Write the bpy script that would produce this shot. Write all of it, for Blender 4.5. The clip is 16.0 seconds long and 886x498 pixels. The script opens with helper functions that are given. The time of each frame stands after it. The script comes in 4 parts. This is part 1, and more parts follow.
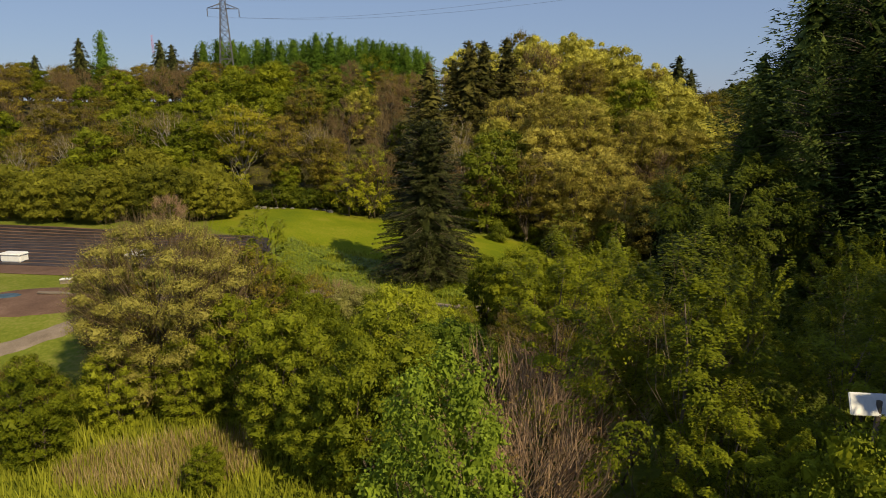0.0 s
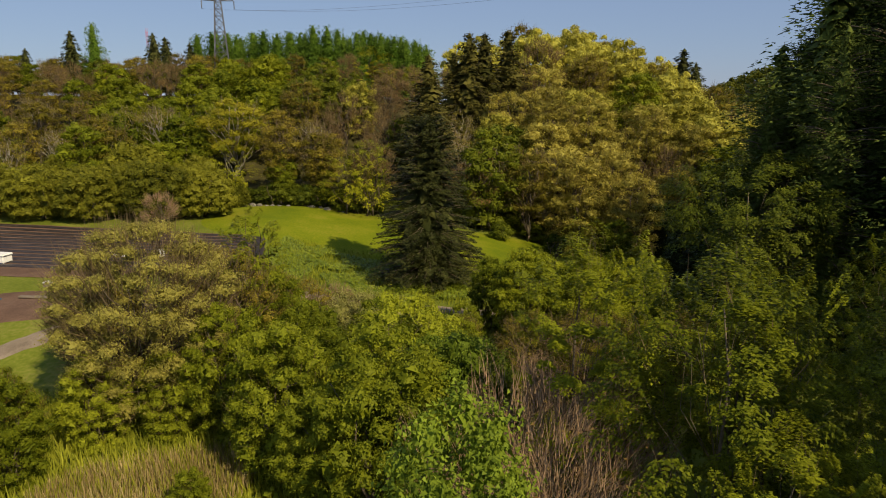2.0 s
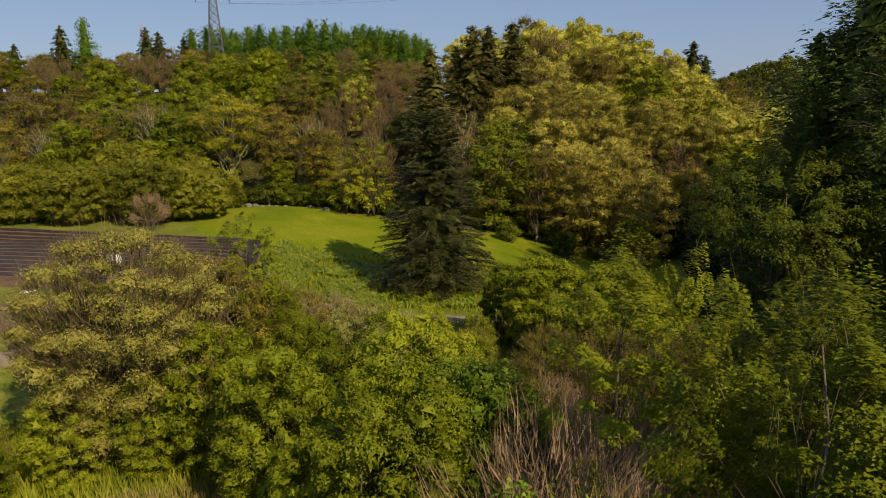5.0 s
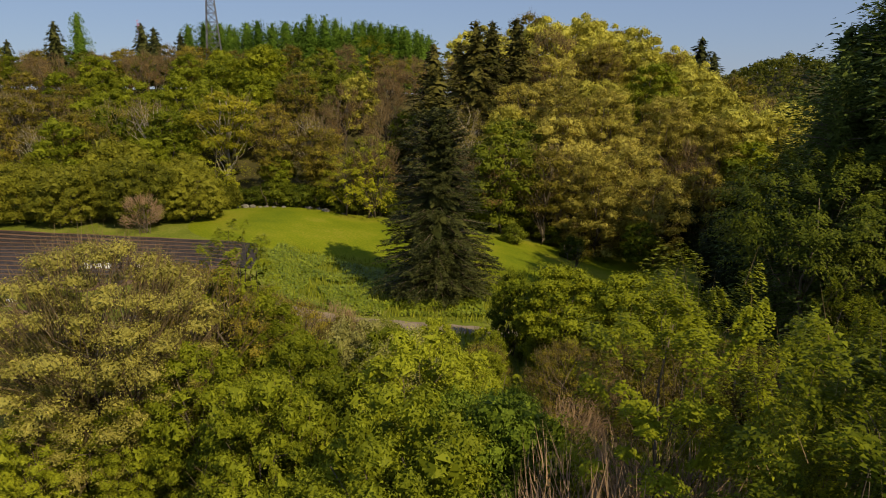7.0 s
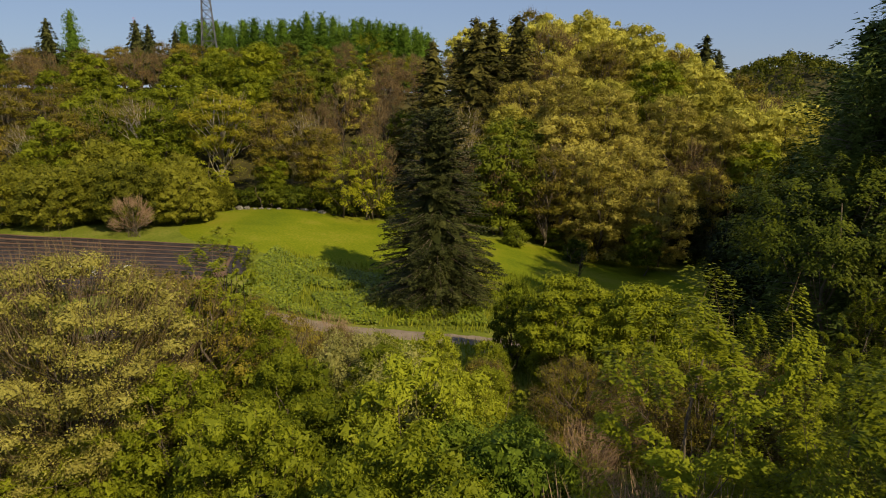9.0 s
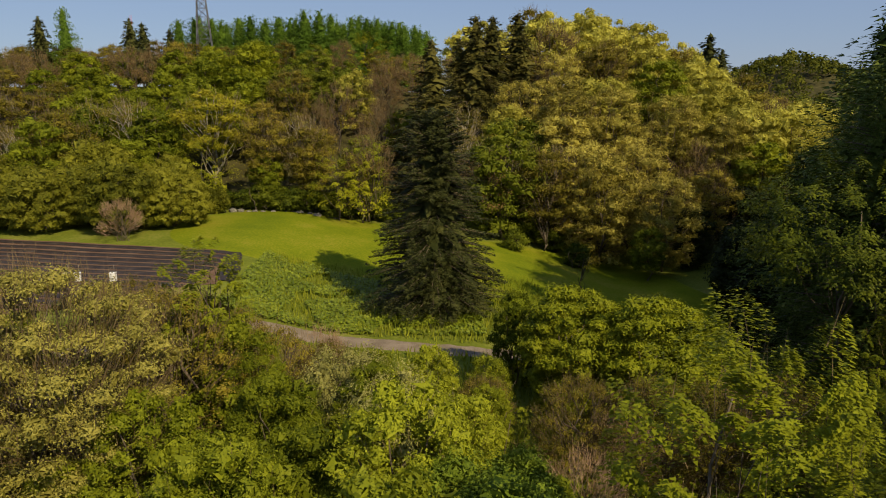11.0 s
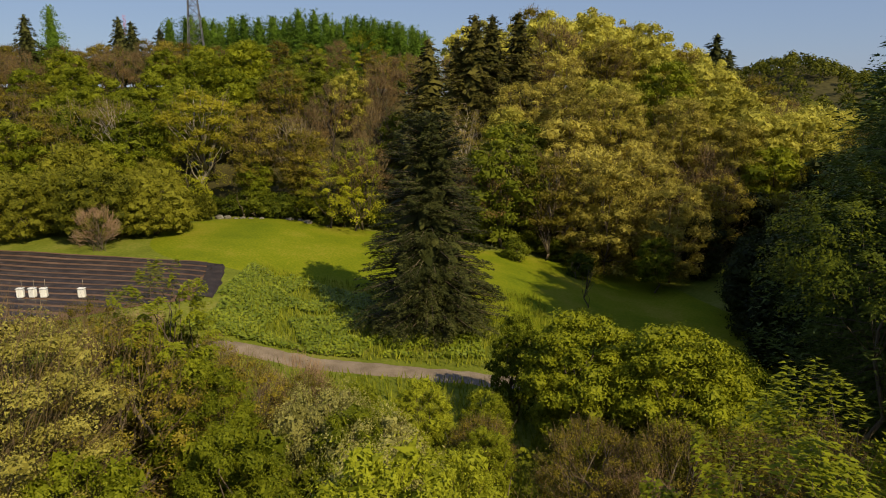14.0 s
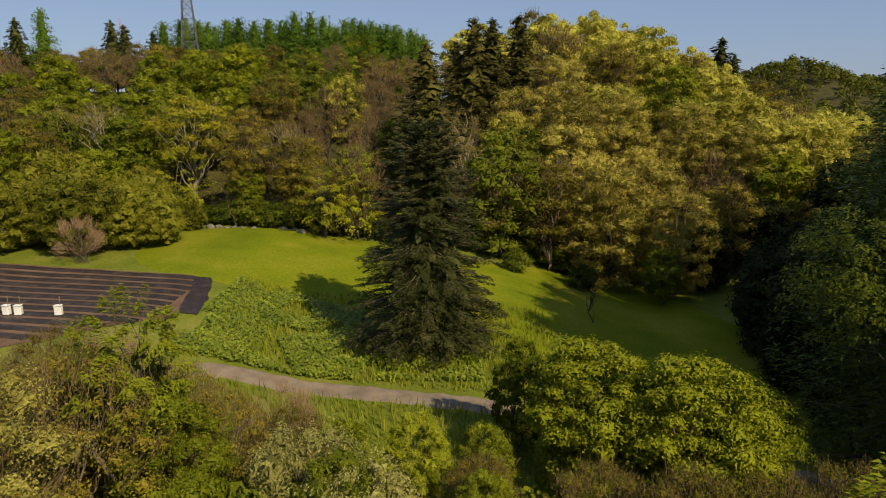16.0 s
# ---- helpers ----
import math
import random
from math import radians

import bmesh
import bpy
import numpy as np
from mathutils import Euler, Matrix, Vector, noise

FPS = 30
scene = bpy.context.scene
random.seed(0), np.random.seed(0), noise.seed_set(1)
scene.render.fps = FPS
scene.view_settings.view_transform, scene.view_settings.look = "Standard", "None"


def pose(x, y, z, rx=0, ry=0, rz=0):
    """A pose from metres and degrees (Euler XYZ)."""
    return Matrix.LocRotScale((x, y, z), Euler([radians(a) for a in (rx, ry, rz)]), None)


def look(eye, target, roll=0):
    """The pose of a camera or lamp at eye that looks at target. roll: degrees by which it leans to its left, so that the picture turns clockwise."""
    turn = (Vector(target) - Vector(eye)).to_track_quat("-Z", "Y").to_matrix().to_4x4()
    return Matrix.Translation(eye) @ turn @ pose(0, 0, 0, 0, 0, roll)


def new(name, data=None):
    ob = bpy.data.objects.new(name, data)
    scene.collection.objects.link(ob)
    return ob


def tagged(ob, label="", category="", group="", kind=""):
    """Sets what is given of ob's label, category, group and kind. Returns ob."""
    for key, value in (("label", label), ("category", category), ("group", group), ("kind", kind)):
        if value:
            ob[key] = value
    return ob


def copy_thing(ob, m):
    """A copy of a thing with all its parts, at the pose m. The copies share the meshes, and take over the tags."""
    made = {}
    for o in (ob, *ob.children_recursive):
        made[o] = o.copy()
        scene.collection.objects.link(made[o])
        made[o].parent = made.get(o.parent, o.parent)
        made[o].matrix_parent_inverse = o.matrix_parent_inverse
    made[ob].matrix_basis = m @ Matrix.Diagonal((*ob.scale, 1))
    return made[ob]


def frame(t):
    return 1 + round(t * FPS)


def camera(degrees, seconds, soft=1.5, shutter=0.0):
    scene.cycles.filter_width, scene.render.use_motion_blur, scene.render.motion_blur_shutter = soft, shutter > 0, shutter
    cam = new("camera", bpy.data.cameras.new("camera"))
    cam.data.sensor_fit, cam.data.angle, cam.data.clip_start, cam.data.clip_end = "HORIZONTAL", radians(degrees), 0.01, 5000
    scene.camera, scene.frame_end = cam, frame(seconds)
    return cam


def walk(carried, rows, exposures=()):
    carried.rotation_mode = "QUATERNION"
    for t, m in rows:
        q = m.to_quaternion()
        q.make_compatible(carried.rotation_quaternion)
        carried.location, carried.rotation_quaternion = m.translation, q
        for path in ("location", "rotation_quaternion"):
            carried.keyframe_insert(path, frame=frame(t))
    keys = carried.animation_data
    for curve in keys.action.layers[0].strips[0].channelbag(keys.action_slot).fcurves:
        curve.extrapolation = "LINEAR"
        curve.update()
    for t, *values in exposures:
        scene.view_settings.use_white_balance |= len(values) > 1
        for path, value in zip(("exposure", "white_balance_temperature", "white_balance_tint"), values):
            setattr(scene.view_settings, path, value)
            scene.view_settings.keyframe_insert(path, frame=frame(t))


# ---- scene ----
cam = camera(67.8, 16.0, soft=1.0)
PATH = [
    (0, (1.47, -0.436, 15.925), (1.461, 1.521, 15.513), -0.3),
    (0.5, (1.41, 0.108, 15.916), (1.404, 2.064, 15.5), -0.3),
    (1, (1.334, 0.683, 15.919), (1.329, 2.638, 15.5), -0.3),
    (1.5, (1.256, 1.284, 15.92), (1.253, 3.239, 15.497), -0.3),
    (2, (1.158, 1.951, 15.928), (1.155, 3.905, 15.5), -0.3),
    (2.5, (1.075, 2.576, 15.92), (1.073, 4.529, 15.49), -0.3),
    (3, (0.982, 3.118, 15.92), (0.982, 5.071, 15.487), -0.3),
    (3.5, (0.881, 3.726, 15.885), (0.882, 5.678, 15.45), -0.3),
    (4, (0.736, 4.361, 15.791), (0.737, 6.313, 15.355), -0.4),
    (6.5, (0.231, 7.471, 15.798), (0.23, 9.421, 15.354), -0.6),
    (7, (0.113, 8.207, 15.818), (0.113, 10.157, 15.372), -0.5),
    (7.5, (0.092, 8.845, 15.833), (0.092, 10.794, 15.385), -0.5),
    (8, (0.09, 9.349, 15.87), (0.09, 11.298, 15.422), -0.5),
    (8.5, (0.106, 9.882, 15.86), (0.106, 11.831, 15.41), -0.5),
    (9, (0.139, 10.365, 15.877), (0.14, 12.314, 15.426), -0.5),
    (11.5, (0.304, 12.775, 15.995), (0.308, 14.723, 15.541), -0.4),
    (12, (0.35, 13.32, 16.003), (0.354, 15.268, 15.55), -0.3),
    (12.5, (0.426, 13.902, 16.042), (0.429, 15.851, 15.589), -0.3),
    (13, (0.484, 14.561, 16.05), (0.488, 16.509, 15.598), -0.4),
    (13.5, (0.524, 15.217, 16.061), (0.528, 17.165, 15.61), -0.3),
    (14, (0.588, 15.911, 16.066), (0.592, 17.86, 15.615), -0.3),
    (14.5, (0.666, 16.596, 16.125), (0.669, 18.545, 15.673), -0.4),
    (15, (0.653, 17.276, 16.17), (0.659, 19.224, 15.719), -0.2),
    (15.5, (0.732, 17.907, 16.191), (0.736, 19.856, 15.74), -0.3),
    (16, (0.733, 18.435, 16.213), (0.738, 20.386, 15.773), -0.3),
]
walk(cam, [(t, look(eye, target, roll)) for t, eye, target, roll in PATH])

# ---- world, sun ----
SUN_EL, SUN_DIR = radians(41), Vector((0.64, -0.77, 0)).normalized()
world = bpy.data.worlds.new("sky")
scene.world = world
world.use_nodes = True
wn = world.node_tree
sky = wn.nodes.new("ShaderNodeTexSky")
sky.sky_type, sky.sun_disc = "NISHITA", False
sky.sun_elevation, sky.sun_rotation = SUN_EL, math.atan2(SUN_DIR.x, SUN_DIR.y)
sky.air_density, sky.dust_density, sky.ozone_density = 1.0, 0.4, 3.0
haze = wn.nodes.new("ShaderNodeMix")
haze.data_type = "RGBA"
haze.inputs["Factor"].default_value, haze.inputs["B"].default_value = 0.55, (4.0, 5.2, 8.3, 1)
wn.links.new(sky.outputs["Color"], haze.inputs["A"])
wn.links.new(haze.outputs["Result"], wn.nodes["Background"].inputs["Color"])
wn.nodes["Background"].inputs["Strength"].default_value = 0.071
sun = new("sun", bpy.data.lights.new("sun", "SUN"))
sun.data.energy, sun.data.angle, sun.data.color = 5.0, radians(0.55), (1.0, 0.83, 0.50)
sun.matrix_world = look(SUN_DIR * 100 * math.cos(SUN_EL) + Vector((0, 0, 100 * math.sin(SUN_EL))), (0, 0, 0))
scene.view_settings.exposure = 0.05

rng = np.random.default_rng(11)


# ---- materials ----
def material(name):
    m = bpy.data.materials.new(name)
    m.use_nodes = True
    return m, m.node_tree, m.node_tree.nodes["Principled BSDF"]


def leaf(name, dark, light, see=0.3, rough=0.6, gloss=0.12):
    """Foliage: every leaf and every plant has a tone of its own, and some light comes through."""
    m, nt, bsdf = material(name)
    n, l = nt.nodes, nt.links
    geo, info = n.new("ShaderNodeNewGeometry"), n.new("ShaderNodeObjectInfo")
    mixf = n.new("ShaderNodeMath")
    mixf.operation = "MULTIPLY_ADD"
    half = n.new("ShaderNodeMath")
    half.operation = "MULTIPLY"
    half.inputs[1].default_value = 0.70
    l.new(info.outputs["Random"], half.inputs[0])
    l.new(geo.outputs["Random Per Island"], mixf.inputs[0])
    mixf.inputs[1].default_value = 0.6
    l.new(half.outputs[0], mixf.inputs[2])
    ramp = n.new("ShaderNodeMix")
    ramp.data_type = "RGBA"
    ramp.inputs["A"].default_value = (dark[0] * 0.72, dark[1] * 0.66, dark[2] * 0.55, 1)
    ramp.inputs["B"].default_value = (light[0] * 1.16, light[1] * 1.06, light[2] * 0.95, 1)
    tex, patch = n.new("ShaderNodeTexCoord"), n.new("ShaderNodeTexNoise")
    patch.inputs["Scale"].default_value = 0.5
    l.new(tex.outputs["Object"], patch.inputs["Vector"])
    shift = n.new("ShaderNodeMath")
    shift.operation = "MULTIPLY_ADD"
    shift.inputs[1].default_value = 1.2
    lower = n.new("ShaderNodeMath")
    lower.operation = "SUBTRACT"
    lower.inputs[1].default_value = 0.75
    l.new(mixf.outputs[0], lower.inputs[0])
    l.new(patch.outputs["Fac"], shift.inputs[0]), l.new(lower.outputs[0], shift.inputs[2])
    l.new(shift.outputs[0], ramp.inputs["Factor"])
    tr = n.new("ShaderNodeBsdfTranslucent")
    mix = n.new("ShaderNodeMixShader")
    mix.inputs["Fac"].default_value = 0.85 * see
    bsdf.inputs["Roughness"].default_value = rough
    bsdf.inputs["Specular IOR Level"].default_value = gloss
    l.new(ramp.outputs["Result"], bsdf.inputs["Base Color"])
    l.new(ramp.outputs["Result"], tr.inputs["Color"])
    l.new(bsdf.outputs[0], mix.inputs[1])
    l.new(tr.outputs[0], mix.inputs[2])
    l.new(mix.outputs[0], n["Material Output"].inputs["Surface"])
    return m


def surface(name, stops, scale, fine, rough=0.9, bump=0.3, stretch=(1, 1, 1), metal=0.0):
    """A rough surface: broad patches and fine grain mixed over a ramp of colours, with relief."""
    m, nt, bsdf = material(name)
    n, l = nt.nodes, nt.links
    co, mp = n.new("ShaderNodeTexCoord"), n.new("ShaderNodeMapping")
    mp.inputs["Scale"].default_value = stretch
    l.new(co.outputs["Object"], mp.inputs["Vector"])
    a, b = n.new("ShaderNodeTexNoise"), n.new("ShaderNodeTexNoise")
    a.inputs["Scale"].default_value, b.inputs["Scale"].default_value = scale, fine
    a.inputs["Detail"].default_value = b.inputs["Detail"].default_value = 6
    l.new(mp.outputs[0], a.inputs["Vector"]), l.new(mp.outputs[0], b.inputs["Vector"])
    add = n.new("ShaderNodeMix")
    add.inputs["Factor"].default_value = 0.42
    l.new(a.outputs["Fac"], add.inputs["A"]), l.new(b.outputs["Fac"], add.inputs["B"])
    ramp = n.new("ShaderNodeValToRGB")
    while len(ramp.color_ramp.elements) < len(stops):
        ramp.color_ramp.elements.new(0.5)
    for k, (el, c) in enumerate(zip(ramp.color_ramp.elements, stops)):
        el.position, el.color = 0.32 + 0.36 * k / (len(stops) - 1), (*c, 1)
    l.new(add.outputs["Result"], ramp.inputs["Fac"])
    l.new(ramp.outputs["Color"], bsdf.inputs["Base Color"])
    bp = n.new("ShaderNodeBump")
    bp.inputs["Strength"].default_value = bump
    l.new(b.outputs["Fac"], bp.inputs["Height"]), l.new(bp.outputs[0], bsdf.inputs["Normal"])
    bsdf.inputs["Roughness"].default_value, bsdf.inputs["Metallic"].default_value = rough, metal
    bsdf.inputs["Specular IOR Level"].default_value = 0.1
    return m


M = dict(
    ground=surface("leaf_litter", [(0.035, 0.03, 0.012), (0.06, 0.055, 0.02), (0.10, 0.085, 0.035)], 0.25, 3.0, bump=0.6),
    meadow=surface("rough_meadow", [(0.085, 0.105, 0.012), (0.14, 0.165, 0.018), (0.22, 0.21, 0.05)], 0.22, 4.0, bump=0.7),
    lawn=surface("mown_grass", [(0.09, 0.128, 0.004), (0.155, 0.182, 0.005), (0.25, 0.22, 0.028)], 0.2, 5.0, bump=0.4),
    track=surface("gravel_track", [(0.14, 0.108, 0.08), (0.22, 0.175, 0.135), (0.31, 0.25, 0.20)], 0.9, 14.0, bump=0.4),
    soil=surface("tilled_soil", [(0.09, 0.055, 0.04), (0.14, 0.085, 0.06), (0.20, 0.13, 0.095)], 0.5, 9.0, bump=0.6),
    film=surface("mulch_film", [(0.02, 0.016, 0.016), (0.038, 0.03, 0.03), (0.075, 0.058, 0.052)], 1.2, 9.0, rough=0.42, bump=0.2),
    bark=surface("grey_bark", [(0.06, 0.045, 0.03), (0.12, 0.095, 0.07), (0.19, 0.16, 0.12)], 2.0, 18.0, bump=0.6, stretch=(1, 1, 0.3)),
    pale=surface("pale_bark", [(0.20, 0.17, 0.13), (0.33, 0.29, 0.23), (0.45, 0.41, 0.34)], 2.0, 16.0, bump=0.4),
    twig=surface("red_brown_twigs", [(0.10, 0.07, 0.036), (0.155, 0.112, 0.06), (0.23, 0.17, 0.10)], 1.5, 12.0),
    grey_twig=surface("pale_grey_twigs", [(0.16, 0.125, 0.085), (0.25, 0.20, 0.14), (0.33, 0.27, 0.20)], 1.5, 12.0),
    tan_twig=surface("tan_twigs", [(0.2, 0.125, 0.075), (0.3, 0.2, 0.125), (0.4, 0.28, 0.18)], 1.5, 12.0),
    straw=leaf("dry_straw", (0.36, 0.29, 0.14), (0.64, 0.55, 0.32), 0.3),
    steel=surface("galvanised_steel", [(0.10, 0.105, 0.12), (0.15, 0.155, 0.17), (0.2, 0.205, 0.22)], 1.0, 8.0, rough=0.5, metal=0.4),
    white=surface("white_plastic", [(0.62, 0.62, 0.62), (0.78, 0.78, 0.77), (0.84, 0.84, 0.83)], 2.0, 12.0, rough=0.45, bump=0.1),
    red=surface("red_paint", [(0.45, 0.05, 0.03), (0.55, 0.07, 0.04)], 2.0, 10.0, rough=0.5),
    wood=surface("weathered_board", [(0.14, 0.11, 0.085), (0.24, 0.2, 0.16), (0.34, 0.3, 0.25)], 1.0, 10.0, stretch=(0.3, 3, 3)),
    fir=leaf("fir_needles", (0.030, 0.042, 0.011), (0.098, 0.112, 0.036), 0.1),
    spruce=leaf("spruce_needles", (0.045, 0.052, 0.012), (0.14, 0.135, 0.034), 0.1),
    larch=leaf("larch_needles", (0.06, 0.14, 0.014), (0.15, 0.26, 0.034), 0.35),
    dusk=leaf("dark_larch_needles", (0.036, 0.068, 0.012), (0.115, 0.16, 0.032), 0.2),
    # green darkened so that the colour carries the shade of the right wood
    shade=leaf("shade_toned_leaves", (0.013, 0.022, 0.005), (0.048, 0.064, 0.012), 0.25),
    deep=leaf("deep_green_leaves", (0.05, 0.082, 0.006), (0.15, 0.185, 0.014), 0.3),
    green=leaf("green_leaves", (0.09, 0.132, 0.006), (0.225, 0.272, 0.018), 0.4),
    fresh=leaf("fresh_green_leaves", (0.098, 0.15, 0.005), (0.26, 0.30, 0.016), 0.3),
    willow=leaf("willow_leaves", (0.13, 0.178, 0.008), (0.31, 0.365, 0.026), 0.4),
    bush=leaf("willow_bush_leaves", (0.08, 0.102, 0.008), (0.22, 0.235, 0.024), 0.3),
    blue=surface("blue_tarpaulin", [(0.03, 0.055, 0.08), (0.05, 0.085, 0.12), (0.08, 0.12, 0.16)], 2.0, 9.0, rough=0.5),
    stone=surface("pale_stone", [(0.09, 0.08, 0.07), (0.16, 0.15, 0.13), (0.26, 0.25, 0.22)], 1.5, 9.0, bump=0.5),
    olive=leaf("olive_young_leaves", (0.11, 0.108, 0.011), (0.27, 0.24, 0.034), 0.35),
    yellow=leaf("yellow_green_leaves", (0.255, 0.265, 0.032), (0.56, 0.565, 0.115), 0.5),
    tan=leaf("tan_green_young_leaves", (0.245, 0.232, 0.04), (0.52, 0.495, 0.115), 0.5),
    gold=leaf("golden_green_leaves", (0.14, 0.155, 0.008), (0.30, 0.295, 0.022), 0.35),
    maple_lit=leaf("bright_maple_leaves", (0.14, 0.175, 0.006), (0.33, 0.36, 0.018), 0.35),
    brown=leaf("brown_buds", (0.11, 0.072, 0.028), (0.225, 0.16, 0.06), 0.25),
    blossom=leaf("pale_yellow_catkins", (0.155, 0.158, 0.028), (0.345, 0.34, 0.085), 0.3),
    silver=leaf("silvery_willow_shoots", (0.18, 0.195, 0.05), (0.36, 0.375, 0.135), 0.3),
    broad=leaf("butterbur_leaves", (0.17, 0.25, 0.014), (0.32, 0.395, 0.032), 0.3, 0.45, 0.4),
    alder=leaf("alder_leaves", (0.085, 0.145, 0.012), (0.215, 0.305, 0.032), 0.35, 0.6, 0.1),
    maple=leaf("young_maple_leaves", (0.07, 0.106, 0.005), (0.225, 0.268, 0.014), 0.35),
    blade=leaf("grass_blades", (0.17, 0.245, 0.014), (0.34, 0.38, 0.045), 0.4),
)


# ---- mesh helpers ----
def fill(me, verts, sizes, index, mats):
    me.vertices.add(len(verts))
    me.vertices.foreach_set("co", np.asarray(verts, np.float32).ravel())
    me.loops.add(len(index))
    me.loops.foreach_set("vertex_index", np.asarray(index, np.int32))
    me.polygons.add(len(sizes))
    me.polygons.foreach_set("loop_start", np.concatenate(([0], np.cumsum(sizes)[:-1])).astype(np.int32))
    me.update(calc_edges=True)
    me.validate()
    for m in mats:
        me.materials.append(m)
    return me


def leaves(name, c, axis, side, lift, mat, whole=False):
    """One pointed leaf for every centre c, along axis, as wide as side; whole: a folded four-sided one."""
    if whole:
        v = np.stack([c - axis / 2, c + side / 2 + lift, c + axis / 2, c - side / 2 + lift], 1)
    else:
        v = np.stack([c - axis * 0.4 + side / 2, c + axis * 0.6, c - axis * 0.4 - side / 2], 1)
    n, k = len(c), v.shape[1]
    return fill(bpy.data.meshes.new(name), v.reshape(-1, 3), np.full(n, k), np.arange(k * n), [mat])


def units(n, r=None):
    v = (r or rng).normal(size=(n, 3))
    return v / np.linalg.norm(v, axis=1)[:, None]


def unit(v):
    return v / (np.linalg.norm(v, axis=-1, keepdims=True) + 1e-9)


class Tubes:
    """Tapered limbs and bars gathered into one mesh."""

    def __init__(self, sides=6):
        self.v, self.f, self.k = [], [], sides

    def add(self, pts, radii):
        pts, k = [np.asarray(p, float) for p in pts], self.k
        base = len(self.v)
        for i, p in enumerate(pts):
            d = unit(pts[min(i + 1, len(pts) - 1)] - pts[max(i - 1, 0)])
            u = unit(np.cross(d, (0.3, 0.9, 0.1) if abs(d[2]) > 0.8 else (0, 0, 1)))
            w = np.cross(d, u)
            for j in range(k):
                a = 2 * math.pi * j / k
                self.v.append(p + radii[i] * (math.cos(a) * u + math.sin(a) * w))
        for i in range(len(pts) - 1):
            for j in range(k):
                q = base + i * k
                self.f.append((q + j, q + (j + 1) % k, q + k + (j + 1) % k, q + k + j))
        self.f.append(tuple(base + (len(pts) - 1) * k + j for j in range(k)))
        self.f.append(tuple(base + j for j in reversed(range(k))))

    def mesh(self, name, mat):
        me = fill(bpy.data.meshes.new(name), np.array(self.v), [len(f) for f in self.f], [i for f in self.f for i in f], [mat])
        me.polygons.foreach_set("use_smooth", [True] * len(me.polygons))
        return me


def part(name, me, parent, label=""):
    ob = new(name, me)
    ob.parent = parent
    return tagged(ob, label) if label else ob


def bent(a, b, r, sag=0.0, n=4, r_end=0.3):
    """A limb from a to b that wanders a little."""
    a, b = np.asarray(a, float), np.asarray(b, float)
    d = np.linalg.norm(b - a)
    pts = [a + (b - a) * k / n + (rng.normal(size=3) * 0.05 * d if 0 < k < n else 0) + np.array((0, 0, sag * d * math.sin(math.pi * k / n))) for k in range(n + 1)]
    return pts, [r * (1 - (1 - r_end) * k / n) for k in range(n + 1)]


# ---- the lie of the land ----
def sm(a, b, v):
    u = min(max((v - a) / (b - a), 0.0), 1.0)
    return u * u * (3 - 2 * u)


def height(x, y):
    left = 2.7 * sm(4, 20, -x) * sm(28, 46, y) * (1 - 0.4 * sm(72, 92, y))
    right = -3.6 * sm(2, 22, x) * sm(30, 60, y) * (1 - sm(88, 105, y))
    hill = (0.5 + 15 * sm(66, 30, x) + 2.2 * math.exp(-((x - 24) / 14) ** 2)) * sm(88, 138, y) - 14 * sm(175, 420, y) * sm(80, 0, x)
    far = 30 * math.exp(-((x - 332) / 42) ** 2 - ((y - 650) / 90) ** 2) + 22 * math.exp(-((x - 440) / 75) ** 2 - ((y - 700) / 120) ** 2) \
        + 14 * math.exp(-((x - 310) / 70) ** 2 - ((y - 760) / 120) ** 2) + 6 * sm(300, 700, y) * sm(60, 160, x)
    rough = 0.12 * noise.noise((x * 0.15, y * 0.15, 0.0)) + 0.8 * sm(90, 130, y) * noise.noise((x * 0.05, y * 0.05, 3.0))
    return left + right + hill - sm(20, 0, y) + 1.2 * sm(66, 86, y) * sm(6, -6, x) + far + rough


def grid_sheet(name, xs, ys, lift, mat, kind="structure", where=None):
    nx, ny = len(xs), len(ys)
    v = np.array([(x, y, height(x, y) + lift) for y in ys for x in xs])
    idx = np.arange(nx * ny).reshape(ny, nx)
    q = np.stack([idx[:-1, :-1], idx[:-1, 1:], idx[1:, 1:], idx[1:, :-1]], -1).reshape(-1, 4)
    me = fill(bpy.data.meshes.new(name), v, np.full(len(q), 4), q.ravel(), [mat])
    me.polygons.foreach_set("use_smooth", [True] * len(me.polygons))
    return tagged(new(name, me), kind=kind)


def spread(lo, hi, n, power):
    u = np.linspace(-1, 1, n)
    s = np.sign(u) * np.abs(u) ** power
    return np.where(s < 0, -s * lo, s * hi)


ground = grid_sheet("ground", list(spread(-1600, 1600, 130, 2.6)), [y + 60 for y in spread(-400, 2600, 150, 2.6)], -0.25, M["ground"])
tagged(ground, "rough scrubby ground with grass and bare earth", "ground")


